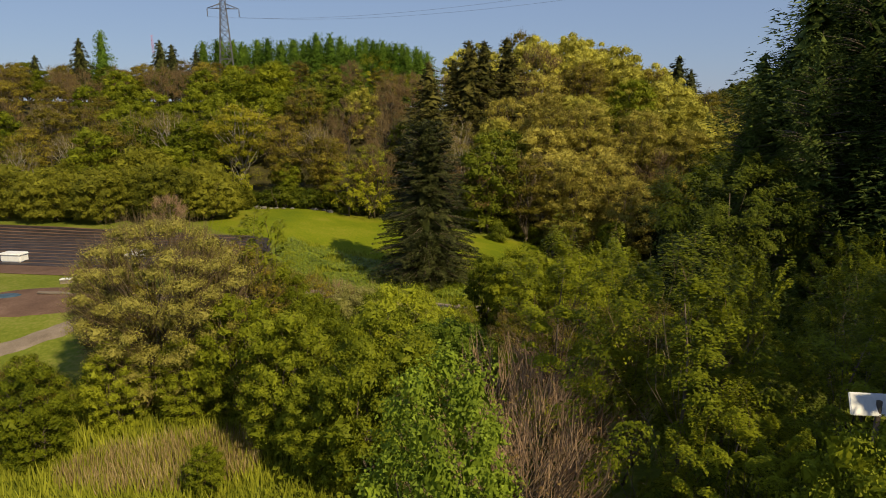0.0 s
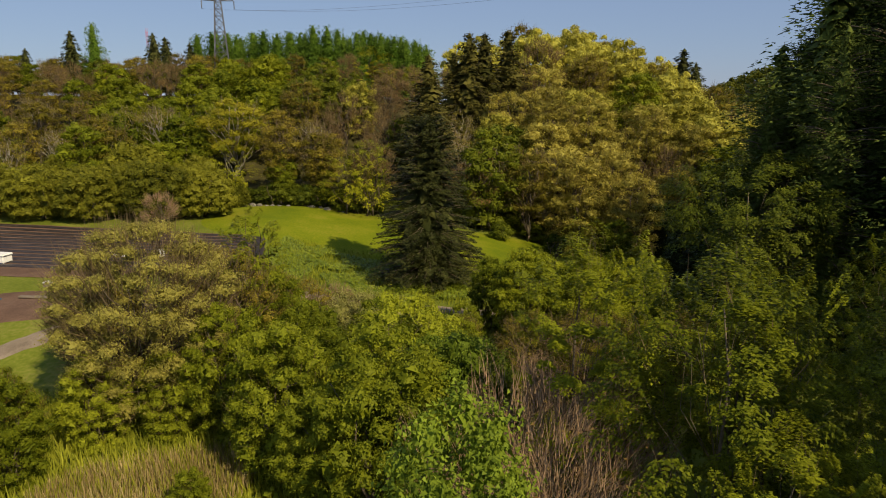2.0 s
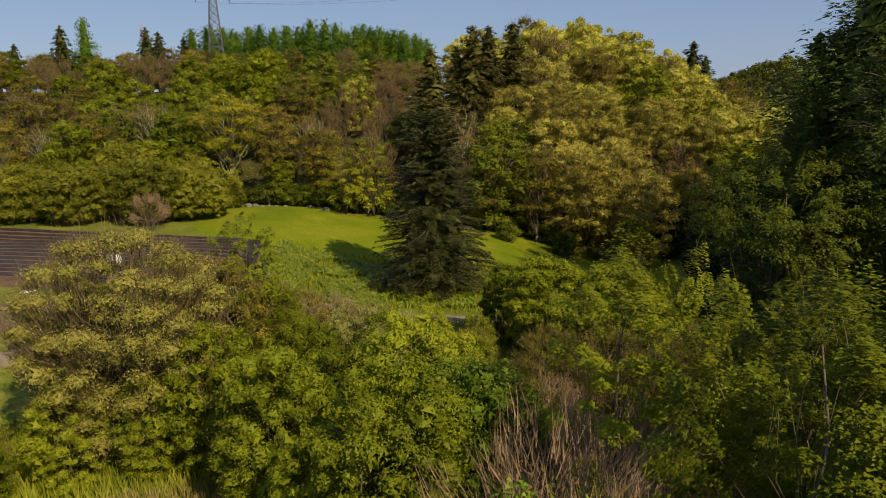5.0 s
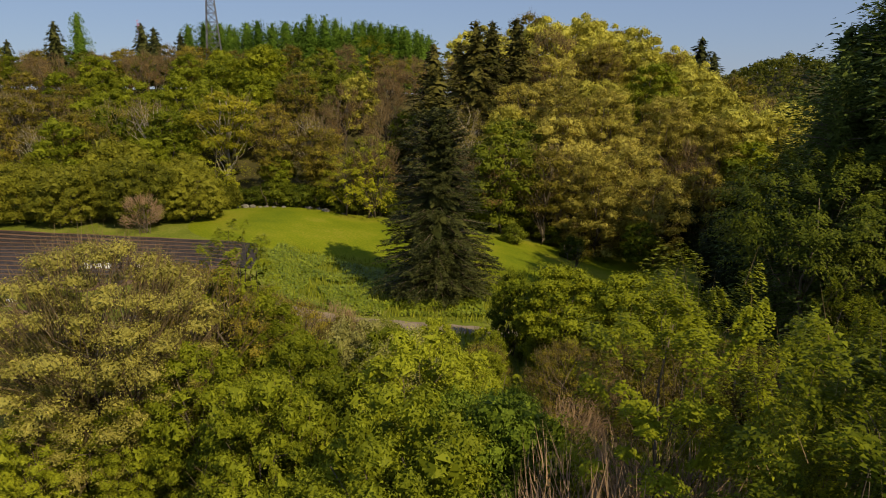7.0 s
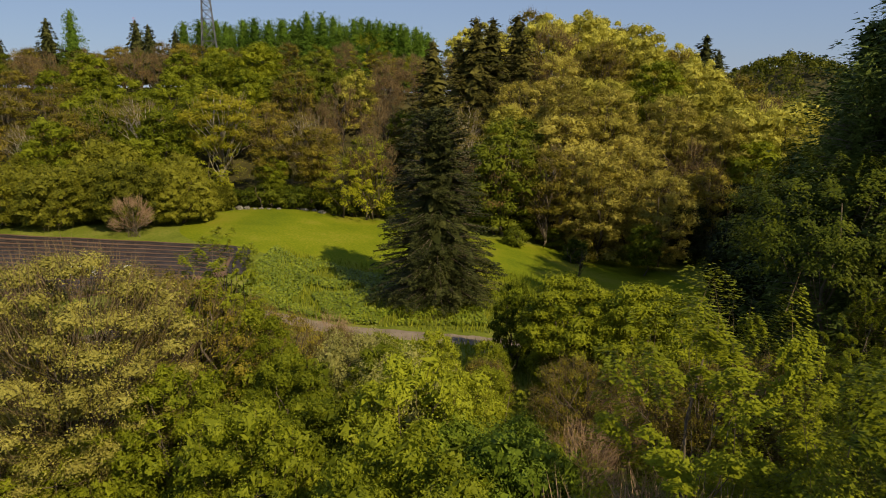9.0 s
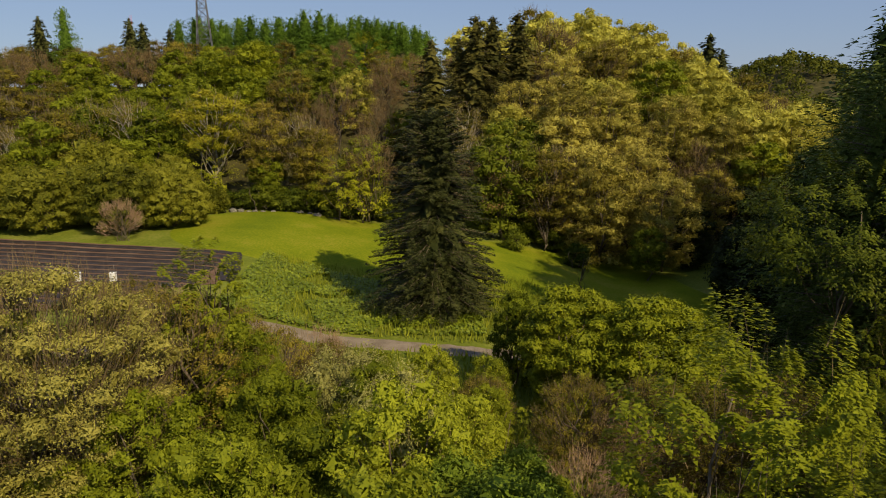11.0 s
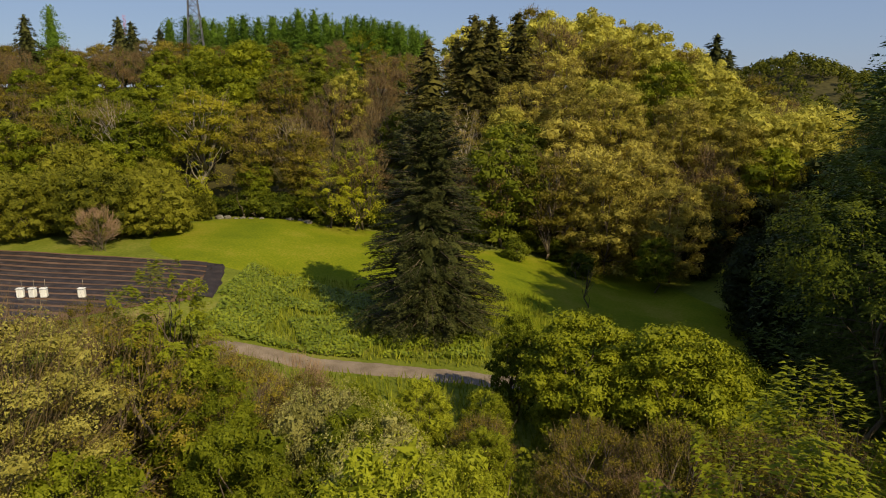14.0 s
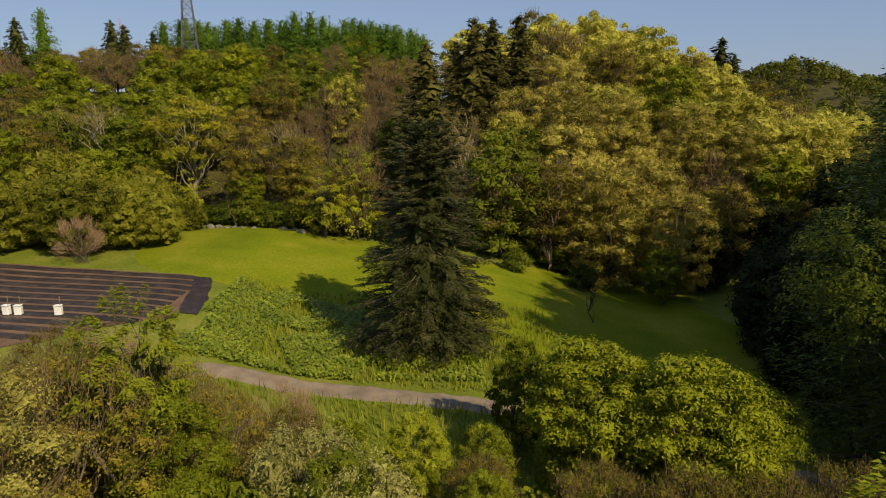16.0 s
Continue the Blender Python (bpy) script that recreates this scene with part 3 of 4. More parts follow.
KINDS = dict(
    hill_green=wood("hillside_tree", 11, 4.0, 0.16, "green", "bark", 4600, 0.19, "green-leaved broadleaf tree on the wooded hillside", 3, clumps=44, puff=1.1, limbs=5, wild=0.75, uneven=0.4),
    hill_fresh=wood("hillside_tree", 11, 4.0, 0.16, "fresh", "bark", 4600, 0.19, "fresh yellow-green broadleaf tree on the hillside", 2, clumps=44, puff=1.1, limbs=5, wild=0.75, uneven=0.4),
    hill_deep=wood("hillside_tree", 11, 3.8, 0.04, "deep", "bark", 4600, 0.19, "deep green broadleaf tree on the wooded hillside", 2, clumps=44, puff=1.1, limbs=5, wild=0.75, uneven=0.4),
    hill_olive=wood("hillside_tree", 12, 4.1, 0.3, "olive", "bark", 4200, 0.19, "olive-brown tree with unfolding spring leaves", 3, twigs=500, twig_w=0.07, clumps=32, puff=1.2, flat=0.6, limbs=16, waist=0.55, wild=0.8, core=0.5),
    hill_brown=wood("budding_tree", 12, 3.9, 0.18, "brown", "bark", 2200, 0.22, "brown budding tree with bare twigs showing", 2, twigs=700, twig_w=0.06, clumps=40, loose=0.26, wild=0.6, limbs=16, slim=0.45),
    hill_pale=wood("pale_trunked_tree", 13, 3.8, 0.45, "olive", "pale", 1800, 0.24, "tall tree with pale trunk and thin olive leaves", 2, twigs=350, trunk_r=0.26, limbs=26, twig_mat="grey_twig", slim=0.45, loose=0.24, clumps=40),
    hill_gold=wood("spreading_tree", 12, 5.0, 0.4, "gold", "pale", 5000, 0.19, "spreading tree with golden-green crown and pale forked limbs", 1, twigs=200, trunk_r=0.24, limbs=26, twig_mat="grey_twig", clumps=40, puff=1.2, flat=0.5, waist=0.5, wild=0.8, core=0.5),
    dome=wood("spring_oak", 13, 5.0, 0.03, "yellow", "bark", 6800, 0.19, "rounded yellow-green tree in young spring leaf", 3, clumps=64, puff=1.2, limbs=4, flat=0.85, waist=0.45, uneven=0.4, wild=0.75, skin=0.14),
    dome_far=wood("spring_oak", 13, 5.0, 0.03, "yellow", "bark", 3400, 0.26, "rounded yellow-green tree in young spring leaf", 2, clumps=50, puff=1.3, limbs=3, flat=0.85, waist=0.45, uneven=0.4, wild=0.75, skin=0.14),
    dome_tan=wood("spring_oak", 13, 5.0, 0.02, "tan", "bark", 9000, 0.165, "rounded tan-green oak in unfolding spring leaf", 3, twigs=400, twig_w=0.05, clumps=76, puff=1, limbs=14, flat=0.7, waist=0.45, uneven=0.4, wild=0.8, core=0.55),
    maple_far=wood("layered_maple", 11, 4.0, 0.04, "maple_lit", "bark", 6000, 0.2, "bright green maple with layered branches at the wood edge", 2, spray=1.6, clumps=110, wild=0.35, rise=0.15),
    round_bush=wood("round_willow", 7, 4.3, 0.0, "bush", "bark", 17000, 0.115, "rounded green willow bush beside the field", 2, stems=4, clumps=120, puff=0.8, waist=0.25, limbs=4, slim=0.5, flat=0.9, uneven=0.4, wild=0.75),
    understory=wood("wood_edge_bush", 3, 1.9, 0.0, "deep", "bark", 1500, 0.15, "low green bush at the edge of the wood", 3, stems=3, clumps=14, puff=0.73, waist=0.3, limbs=3),
    thicket=wood("thicket_shrub", 7, 2.9, 0.0, "willow", "bark", 20000, 0.08, "dense olive-green shrub in the thicket", 3, stems=4, clumps=100, puff=0.55, twigs=250, twig_w=0.02, limbs=8, waist=0.4, flat=0.8, uneven=0.45, wild=0.8),
    thicket_green=wood("thicket_shrub", 7, 2.8, 0.02, "green", "bark", 20000, 0.08, "dense green shrub in the thicket", 3, stems=3, clumps=100, puff=0.55, limbs=8, waist=0.4, flat=0.8, uneven=0.45, wild=0.8),
    alder_bush=wood("alder_shrub", 7, 2.8, 0.02, "alder", "bark", 20000, 0.085, "leafy blue-green alder shrub in the thicket", 1, stems=3, clumps=100, puff=0.55, limbs=8, waist=0.4, flat=0.9, uneven=0.45, wild=0.8),
    brown_shrub=wood("twiggy_shrub", 6, 2.9, 0.0, "olive", "bark", 12000, 0.075, "twiggy brown shrub with thin olive leaves", 2, stems=6, clumps=80, puff=0.51, twigs=2600, twig_w=0.022, limbs=36, flat=0.8, wild=0.9, core=0.3),
    fresh_bush=wood("leafy_shrub", 7, 3.1, 0.02, "fresh", "bark", 18000, 0.085, "rounded bright green leafy shrub beside the track", 2, stems=3, clumps=100, puff=0.6, limbs=6, waist=0.4, uneven=0.45, wild=0.95),
    track_bush=wood("leafy_shrub", 7, 3.2, 0.05, "fresh", "bark", 24000, 0.11, "rounded dense bright green shrub beside the track", 2, stems=3, clumps=120, puff=0.6, limbs=6, waist=0.5, flat=0.6, droop=0.6, uneven=0.4, wild=0.8),
    silver=wood("silvery_willow", 6, 2.4, 0.05, "silver", "bark", 15000, 0.095, "upright willow with pale silvery-yellow shoots", 1, stems=5, clumps=60, puff=0.51, flat=1.5, twigs=300, twig_mat="grey_twig", twig_w=0.02, slim=0.4, wild=0.9, core=0.5),
    birch=wood("young_alder", 10, 2.5, 0.03, "alder", "bark", 34000, 0.085, "young green alder with small glossy leaves", 1, clumps=130, puff=0.51, limbs=20, waist=0.2, flat=1.1, wild=0.9, slim=0.75, whole=False, core=0.5),
    pale_tree=wood("pale_willow_tree", 10.5, 5.2, 0.12, "blossom", "bark", 60000, 0.085, "spreading tree with pale yellow catkins and bare grey twigs", 1, clumps=170, puff=0.7, twigs=5500, stems=3, trunk_r=0.13, limbs=40, twig_w=0.025, waist=0.5, flat=0.6, wild=0.9, core=0.5),
    maple=wood("foreground_maple", 12, 2.8, 0.15, "maple", "bark", 24000, 0.1, "slender maple with sprays of bright young leaves", 2, spray=1.3, clumps=112, limbs=20, twigs=160, trunk_r=0.10, twig_w=0.02, wild=0.5, slim=0.75, limb_r=0.18),
    green_maple=wood("foreground_maple", 12, 2.8, 0.12, "maple", "bark", 24000, 0.095, "slender green maple with layered sprays of leaves", 1, spray=1.2, clumps=115, limbs=20, trunk_r=0.10, wild=0.5, slim=0.75, limb_r=0.18),
    dark_maple=wood("layered_maple", 13, 5.0, 0.48, "deep", "bark", 34000, 0.14, "layered green maple in front of dark conifers", 1, spray=1.5, clumps=300, limbs=20, wild=0.6, rise=0.1, limb_r=0.15),
    little_tree=wood("little_maple", 9, 1.9, 0.3, "green", "bark", 10000, 0.13, "small tree with layered dark green branches", 1, spray=1.0, clumps=90, limbs=16, wild=0.4, trunk_r=0.09),
    bare_fan=wood("bare_shrub", 5, 2.4, 0.0, "brown", "bark", 200, 0.1, "leafless tan shrub with fanned twigs", 1, stems=7, twigs=1500, limbs=28, twig_w=0.03, trunk_r=0.06, twig_mat="tan_twig"),
    bare=wood("bare_shrub", 5, 2.4, 0.0, "brown", "bark", 300, 0.1, "leafless brown shrub with arching twigs", 2, stems=7, twigs=1700, limbs=28, twig_w=0.02, trunk_r=0.05, twig_mat="tan_twig"),
    larch=[(20, lambda: conifer("larch", 20, 6.0, 0.03, M["larch"], 8500, 0.34, 0.05, 0.66, 0.5, "tall bright green larch on the ridge", fuzz=0.22, ragged=0.3, tilt=2.6, boughs_shown=False, heart=0.55, slim=0.5, scatter_z=0.9, tip=0.6)) for _ in range(3)],
    spruce=[(20, lambda: conifer("spruce", 20, 6.4, 0.05, M["spruce"], 14000, 0.42, 0.3, 0.8, 0.7, "tall dark olive spruce rising above the wood", ragged=0.3, fuzz=0.12, tilt=1.0, heart=0.7)) for _ in range(2)],
    skyfir=[(12, lambda: conifer("fir", 12, 4.0, 0.05, M["fir"], 4200, 0.5, 0.3, 0.75, 0.6, "dark fir on the skyline", fuzz=0.1, boughs_shown=False)) for _ in range(2)],
    bigdark=[(24, lambda: conifer("larch", 24, 6.0, 0.03, M["dusk"], 34000, 0.19, 0.14, 0.6, 0.5, "tall dark green larch with dense ragged boughs", ragged=0.45, fuzz=0.26, tilt=1.6, heart=0.36, scatter_z=1.2)) for _ in range(2)],
    unseen_larch=[(24, lambda: conifer("larch", 24, 6.0, 0.03, M["dusk"], 7000, 0.55, 0.10, 0.5, 0.9, "tall dark green larch in a stand added for shade", ragged=0.35, fuzz=0.3, tilt=2.0, boughs_shown=False, heart=0.8)) for _ in range(2)],
    shade_larch=[(24, lambda: conifer("larch", 24, 6.0, 0.03, M["dusk"], 11000, 0.3, 0.14, 0.6, 0.6, "tall dark green larch in a stand added for shade", ragged=0.35, fuzz=0.3, tilt=1.6, boughs_shown=False, heart=0.45)) for _ in range(2)],
    darkwood=wood("shaded_tree", 13, 4.6, 0.0, "shade", "bark", 3000, 0.36, "tree in the shaded wood, its green darkened for shade", 2, clumps=40, puff=1.6, limbs=4),
)

# the great fir in the middle of the meadow
fir = conifer("fir", 14.9, 5.5, 0.01, M["fir"], 90000, 0.22, 0.2, 0.46, 0.3, "dense dark green fir standing alone in the meadow", ragged=0.16, scatter_z=1.0, heart=0.66, fuzz=0.06, tip=0.5, slim=0.3, dense=1.3)
fir.matrix_basis = pose(-0.3, 60.6, height(-0.3, 60.6))

# spruces above the wood
for x, y, h in ((-0.8, 98, 20.8), (5.4, 112, 20), (8.0, 114, 19), (11.9, 116, 18.5), (3.0, 113, 16.5)):
    put("spruce", x, y, h, 1.15)
# larch row on the ridge
for k in range(36):
    put("larch", -50 + k * 1.36 + TURN.uniform(-0.4, 0.4), (147, 152)[k % 2] + TURN.uniform(-2, 2), 12.8 + TURN.uniform(-1.1, 1.0), 1.35, group="larches on the ridge")
put("maple_far", -12.8, 134, 10, 1.2)
# skyline firs
for x, y, h in ((-72, 137, 12.5), (-53, 136, 11), (-49, 138, 10), (-83, 140, 9), (-57, 140, 12), (44, 124, 17), (47.5, 127, 16), (54, 136, 12)):
    put("skyfir", x, y, h)
put("larch", -68, 138, 14)

# hillside wood: where trees of one kind stand together
STANDS = dict(
    hill_green=((-53, 116), (-42, 114), (-48, 111), (-20, 113), (-32, 98), (-47, 101), (-22, 96), (30, 112)),
    hill_fresh=((-29, 116), (-27.6, 119), (-55, 116)),
    hill_deep=((-24.5, 122), (-16, 119), (9.5, 93), (-20, 120)),
    hill_olive=((-56, 108), (-22, 106), (-49, 100), (-18, 94), (23.5, 117)),
    hill_brown=((-65, 122), (-50, 124), (-58, 127), (-20, 129), (-6, 118), (-4.5, 125), (-15, 103), (-10, 107), (-7.5, 112), (-12, 102), (19, 118)),
    dome_tan=((13.5, 109), (18, 112), (21, 98), (20, 88), (29, 102), (10, 116)),
)
R = random.Random(21)


def stand_kind(x, y, other):
    best = min((math.hypot(x - a, 0.8 * (y - b)), k) for k, spots in STANDS.items() for a, b in spots)
    return best[1] if best[0] < 5.5 else other


y = 90.0
while y < 185:
    x = -112.0
    while x < 118:
        px, py = x + R.uniform(-2, 2), y + R.uniform(-2, 2)
        x += 6.4 if px < 4 else 7.8
        if abs(px) > 0.72 * py + 3 or (-4 < px < 15 and 108 < py < 119) or (py < 97 and abs(px + 0.8) < 3) or (py > 141 and -48 < px < 20) or (py > 146 and px < 60):
            continue
        low = sm(118, 132, py)
        if px > 4 and py > 84 + 0.25 * px:
            k = R.choices(("dome", "hill_olive", "hill_brown", "hill_fresh"), (8, 1.6, 1.1, 0.7) if py > 100 or px > 22 else (2, 3, 2.4, 1.2))[0]
            h = R.uniform(11, 14.5) - 1.5 * sm(45, 70, px)
        elif py < 99:
            k = R.choices(("hill_green", "hill_olive", "hill_pale", "maple_far", "hill_brown"), (3, 2.5, 2.6, 2, 1))[0]
            h = R.uniform(8.5, 11.5)
        elif -24 < px < 4 and py > 110:
            k, h = R.choices(("hill_brown", "hill_olive", "hill_fresh"), (2.4, 2, 0.8))[0], R.uniform(8.5, 10.5) - 2.6 * low
        else:
            k = R.choices(("hill_green", "hill_olive", "hill_brown", "hill_fresh", "hill_pale"), (3.8, 3.2, 0.7 + 1.3 * low, 1.8 - 1.0 * low, 0.8))[0]
            h = R.uniform(8.5, 11) - 2.6 * low
        k = stand_kind(px, py, k)
        if math.hypot(px + 28.7, py - 97) < 5.5 or math.hypot(px + 12.9, py - 115) < 4:
            continue
        put(k if k != "dome" else "dome_tan" if py < 98 else "dome" if py < 117 else "dome_far", px, py, h)
    y += 6.0

for k in range(17):
    put(R.choice(("hill_brown", "hill_olive", "hill_brown")), -116 + 4.4 * k, 141 + R.uniform(-2, 2), R.uniform(6, 8))
for x, y, h, k in ((14.5, 120, 10, "hill_brown"), (10, 106.5, 10, "hill_olive"), (1, 106, 9, "hill_brown")):
    put(k, x, y, h)

for k in range(26):
    put("understory", -112 + 2.8 * k, 137 + R.uniform(-2, 2), R.uniform(3.5, 5.5), 1.2)

# willows beside the field
for x, y, h, w in ((-31.0, 76.6, 6.8, 1.05), (-26.6, 78.2, 6.4, 1.0), (-34.6, 78.5, 6.6, 1.0), (-31, 88, 7, 0.9), (-39.0, 76.6, 6.4, 1.1), (-45.5, 77.5, 6.6, 1.1), (-38.5, 87, 8.5, 1), (-52, 79.5, 6.5, 1.1), (-58, 77.5, 6, 1.1), (-48, 90, 8, 1), (-62, 86, 7.5, 1), (-67, 80, 6, 1), (-25.5, 86.5, 3.6, 0.8)):
    put("round_bush", x, y, h, w)
put("bare_fan", -29.6, 72.4, 4.2)
# pale trunks and skirts of the wood beside the lawn
for x, y, h, k in ((-28.7, 97, 13, "hill_gold"), (-12.9, 114.8, 9.5, "dome"), (-39, 97, 12, "hill_pale"), (-44, 98, 11.5, "hill_pale"), (-8.9, 87, 8.5, "maple_far"), (-17, 93, 11, "hill_pale"), (-11.5, 86.5, 8.5, "maple_far"), (-15, 90, 8, "hill_olive"), (6.5, 88, 11, "hill_brown"), (12, 87, 12, "hill_olive"), (9.5, 91, 12, "hill_pale"), (14.5, 91.5, 12, "hill_pale"), (18.5, 86.5, 13, "dome_tan"), (38, 100, 12, "dome_tan"), (25, 84, 11, "dome_tan"), (8.5, 83.5, 2.6, "understory"), (15, 82.5, 3, "understory"), (22, 80, 6, "hill_green"), (-20.5, 91, 7, "hill_green")):
    put(k, x, y, h)

for k in range(26):
    put("understory", -29 + k * 1.7 + R.uniform(-0.6, 0.6), 89.3 + R.uniform(-1, 1.5) - 0.1 * max(0, k - 18), R.uniform(2.2, 3.8))

# shaded wood beside the right lawn; part of its shade is in the leaf colour
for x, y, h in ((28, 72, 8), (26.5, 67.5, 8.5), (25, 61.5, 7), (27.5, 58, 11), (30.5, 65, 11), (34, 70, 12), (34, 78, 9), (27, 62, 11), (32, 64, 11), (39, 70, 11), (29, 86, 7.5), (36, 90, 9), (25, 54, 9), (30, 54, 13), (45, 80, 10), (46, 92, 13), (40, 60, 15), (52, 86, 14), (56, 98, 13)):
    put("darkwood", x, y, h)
for x, y, h, k in ((18, 36, 8.5, "maple"), (22, 32, 10, "green_maple"), (19, 26, 10, "green_maple"), (16, 22, 9, "maple"), (15.5, 33, 7, "maple")):
    put(k, x, y, h)
for x, y, h in ((25.0, 42.5, 22), (31, 42, 26), (27.5, 49, 26), (24, 51, 17), (29.0, 44, 30.5), (34.5, 47, 33), (22.8, 46.5, 19.5)):
    put("bigdark", x, y, h, 0.88)
# larches added on the right, many out of view, to shade lawn and wood
for x, y, h in ((38, 53, 27), (42, 45, 28), (44, 60, 26), (48, 52, 27), (42, 68, 24), (52, 66, 25), (25.5, 51, 23), (35.5, 50.5, 36), (38, 54, 36), (34, 57, 30), (37.5, 64, 30), (42, 72, 30), (47, 80, 30), (32.5, 61, 25), (29, 53, 24), (28.5, 36.5, 18), (30, 38.5, 26), (32, 46, 31), (36, 45, 33), (30.5, 49, 31), (33.5, 52, 32), (26.5, 46.5, 27), (40, 49, 34), (24.5, 49, 20)):
    put("shade_larch", x, y, h, 1.3)
# unseen larches right of the camera, added to shade the near right side
for x, y, h in ((40, 28, 26), (30, 17, 25), (20.5, 7, 23), (25, 2, 24), (24.5, 14, 24), (30, 8, 25), (22, -5, 22), (18.5, 12, 20), (17, 5.5, 19), (21.5, 16.5, 22)):
    put("unseen_larch", x, y, h)
put("dark_maple", 20.4, 43.5, 14.6, 0.9)
# young maples in front
for x, y, h, k in ((6.2, 24.3, 12.2, "maple"), (8.6, 19.2, 12.9, "maple"), (11.2, 20, 11.4, "green_maple"), (9.0, 25.5, 9.5, "maple"), (12.4, 25, 10.5, "maple"), (14.0, 18.0, 11.5, "green_maple"), (14.5, 29, 9.0, "green_maple"), (9.3, 15.5, 9.0, "maple")):
    put(k, x, y, h)
# shrubs by the track
for x, y, h in ((7.0, 43.5, 7.0), (10.6, 41.5, 7.2), (13.2, 43.5, 6)):
    put("track_bush", x, y, h, 0.95)
put("thicket_green", 4.4, 47.3, 5.6, 0.7)
for x, y, h in ((6.8, 47.6, 3.6), (9.6, 46.8, 4.2), (12.6, 46.6, 4.2)):
    put("fresh_bush", x, y, h)
# pale tree and scrub
put("pale_tree", -13.7, 33.2, 10.2, 0.95)
put("little_tree", -10.5, 40.2, 9.3)
for x, y, h in ((-5.9, 28.4, 7.0), (-3.8, 25.6, 6.2), (-0.8, 30.3, 7.3), (-4.5, 31, 6.5), (-8.6, 24.6, 2.6), (-1.0, 24.6, 8.0), (-6, 34.5, 7.0), (-2.6, 36.6, 6.0), (0.8, 34, 5.6), (-9.2, 31.6, 6.4), (2.2, 39, 4.4), (-3, 41, 4.6), (-17.2, 27, 5), (-8.6, 39.2, 6.6), (-10.9, 41.4, 7.4), (-15.2, 30.6, 5.6), (-12.0, 31.2, 5.4), (-0.3, 42.5, 4.2), (2.5, 42.8, 3.8), (-20, 31, 4.5), (3.5, 31, 4.5), (-19, 40, 4.5)):
    put(TURN.choice(("thicket", "thicket_green", "thicket_green", "thicket")), x, y, h * TURN.uniform(0.82, 1.08), 0.9)
for x, y, h in ((-8, 41.5, 5.2), (-13, 41, 6), (-17, 36, 6.2), (-10.5, 44.5, 4.6), (-15.5, 44.5, 5), (-5.5, 42.8, 4.2), (-18.5, 28.5, 4.5), (2.2, 40.5, 3.4), (-11.6, 38.2, 7.6), (14.3, 37.5, 5), (8.8, 37.2, 4.8), (6.0, 38.2, 4.4), (11.6, 37, 4.8)):
    put("brown_shrub", x, y, h)
for x, y, h in ((-1.2, 33, 6.2), (-3.8, 38.5, 5.8), (-1.8, 36.4, 5.6)):
    put("silver", x, y, h)
put("birch", 1.3, 12.8, 11.5, 0.8)
for x, y, h in ((1.8, 26, 7.4), (0.6, 28.2, 6.4), (2.6, 30.4, 5.4)):
    put("alder_bush", x, y, h, 0.9)
put("green_maple", 11.9, 13.2, 8.9, 0.8)
put("thicket_green", 10.7, 12.5, 9.7, 0.6)
for x, y, h in ((3.4, 21.2, 7.6), (4.4, 18.6, 7.2), (3.0, 18.0, 6.4), (5.6, 22.4, 7.4), (5, 33, 4), (7.5, 36.5, 3.4), (4.5, 27.5, 4), (-6.5, 45, 4), (-14, 46, 4.5)):
    put("bare", x, y, h)


# ---- ground plants ----
def scatter(n, inside):
    out = []
    while len(out) < n:
        x, y = R.uniform(-40, 30), R.uniform(8, 90)
        if inside(x, y):
            out.append((x, y, height(x, y)))
    return np.array(out)


def on_track(x, y):
    return abs(y - (53.4 - 0.16 * max(x + 6, 0) - 0.55 * max(-13 - x, 0) ** 1.0)) < 1.15


def tufts(name, n, inside, tall, wide, mat, label, lean=0.35):
    p = scatter(n, inside)
    up = unit(np.array((0, 0, 1.0)) + lean * units(n) * np.array((1, 1, 0.3)))
    ln = tall * (0.5 + rng.random((n, 1)))
    side = unit(np.cross(up, units(n))) * wide * (0.6 + 0.8 * rng.random((n, 1)))
    return tagged(new(name, leaves(name, p + up * ln * 0.45, up * ln, side, up * ln * -0.2, mat)), label, "grass", kind="stuff")


def broadleaf(name, n, inside, tall, size, mat, label, category):
    p = scatter(n, inside)
    p[:, 2] += tall * (0.35 + 0.65 * rng.random(n))
    nrm = unit(np.array((0.15, -0.25, 1.0)) + 0.5 * units(n))
    ax = unit(np.cross(nrm, units(n)))
    sz = size * (0.6 + 0.8 * rng.random((n, 1)))
    return tagged(new(name, leaves(name, p, ax * sz, np.cross(nrm, ax) * sz * 0.95, nrm * sz * -0.12, mat, True)), label, category, kind="stuff")


def in_butterbur(x, y):
    return -15.5 < x < 3.2 and 54.6 < y < 66 - 0.25 * x - 5 * sm(-4, 3, x) and not on_track(x, y) and noise.noise((x * 0.35, y * 0.35, 5.0)) > -0.25


broadleaf("butterbur_patch", 17000, in_butterbur, 0.45, 0.19, M["broad"], "low patch of broad pale green butterbur leaves", "plants")
tufts("meadow_grass", 12000, lambda x, y: -14.5 < x < 9 and 36 < y < 70 and not on_track(x, y), 0.55, 0.09, M["blade"], "tall yellow-green meadow grass tufts")
tufts("reed_grass", 5000, lambda x, y: ((x + 11.3) / 4.2) ** 2 + ((y - 27 - 0.2 * (x + 11.5)) / 2.6) ** 2 < 1 + 0.7 * noise.noise((x * 0.4, y * 0.4, 9.0)), 0.7, 0.05, M["straw"], "dry straw-coloured reed stalks in a clearing", 0.25)
tufts("dry_grass", 2600, lambda x, y: 3.5 < x < 11.5 and 27 < y < 40, 0.9, 0.05, M["straw"], "dry brown grass between the shrubs", 0.5)
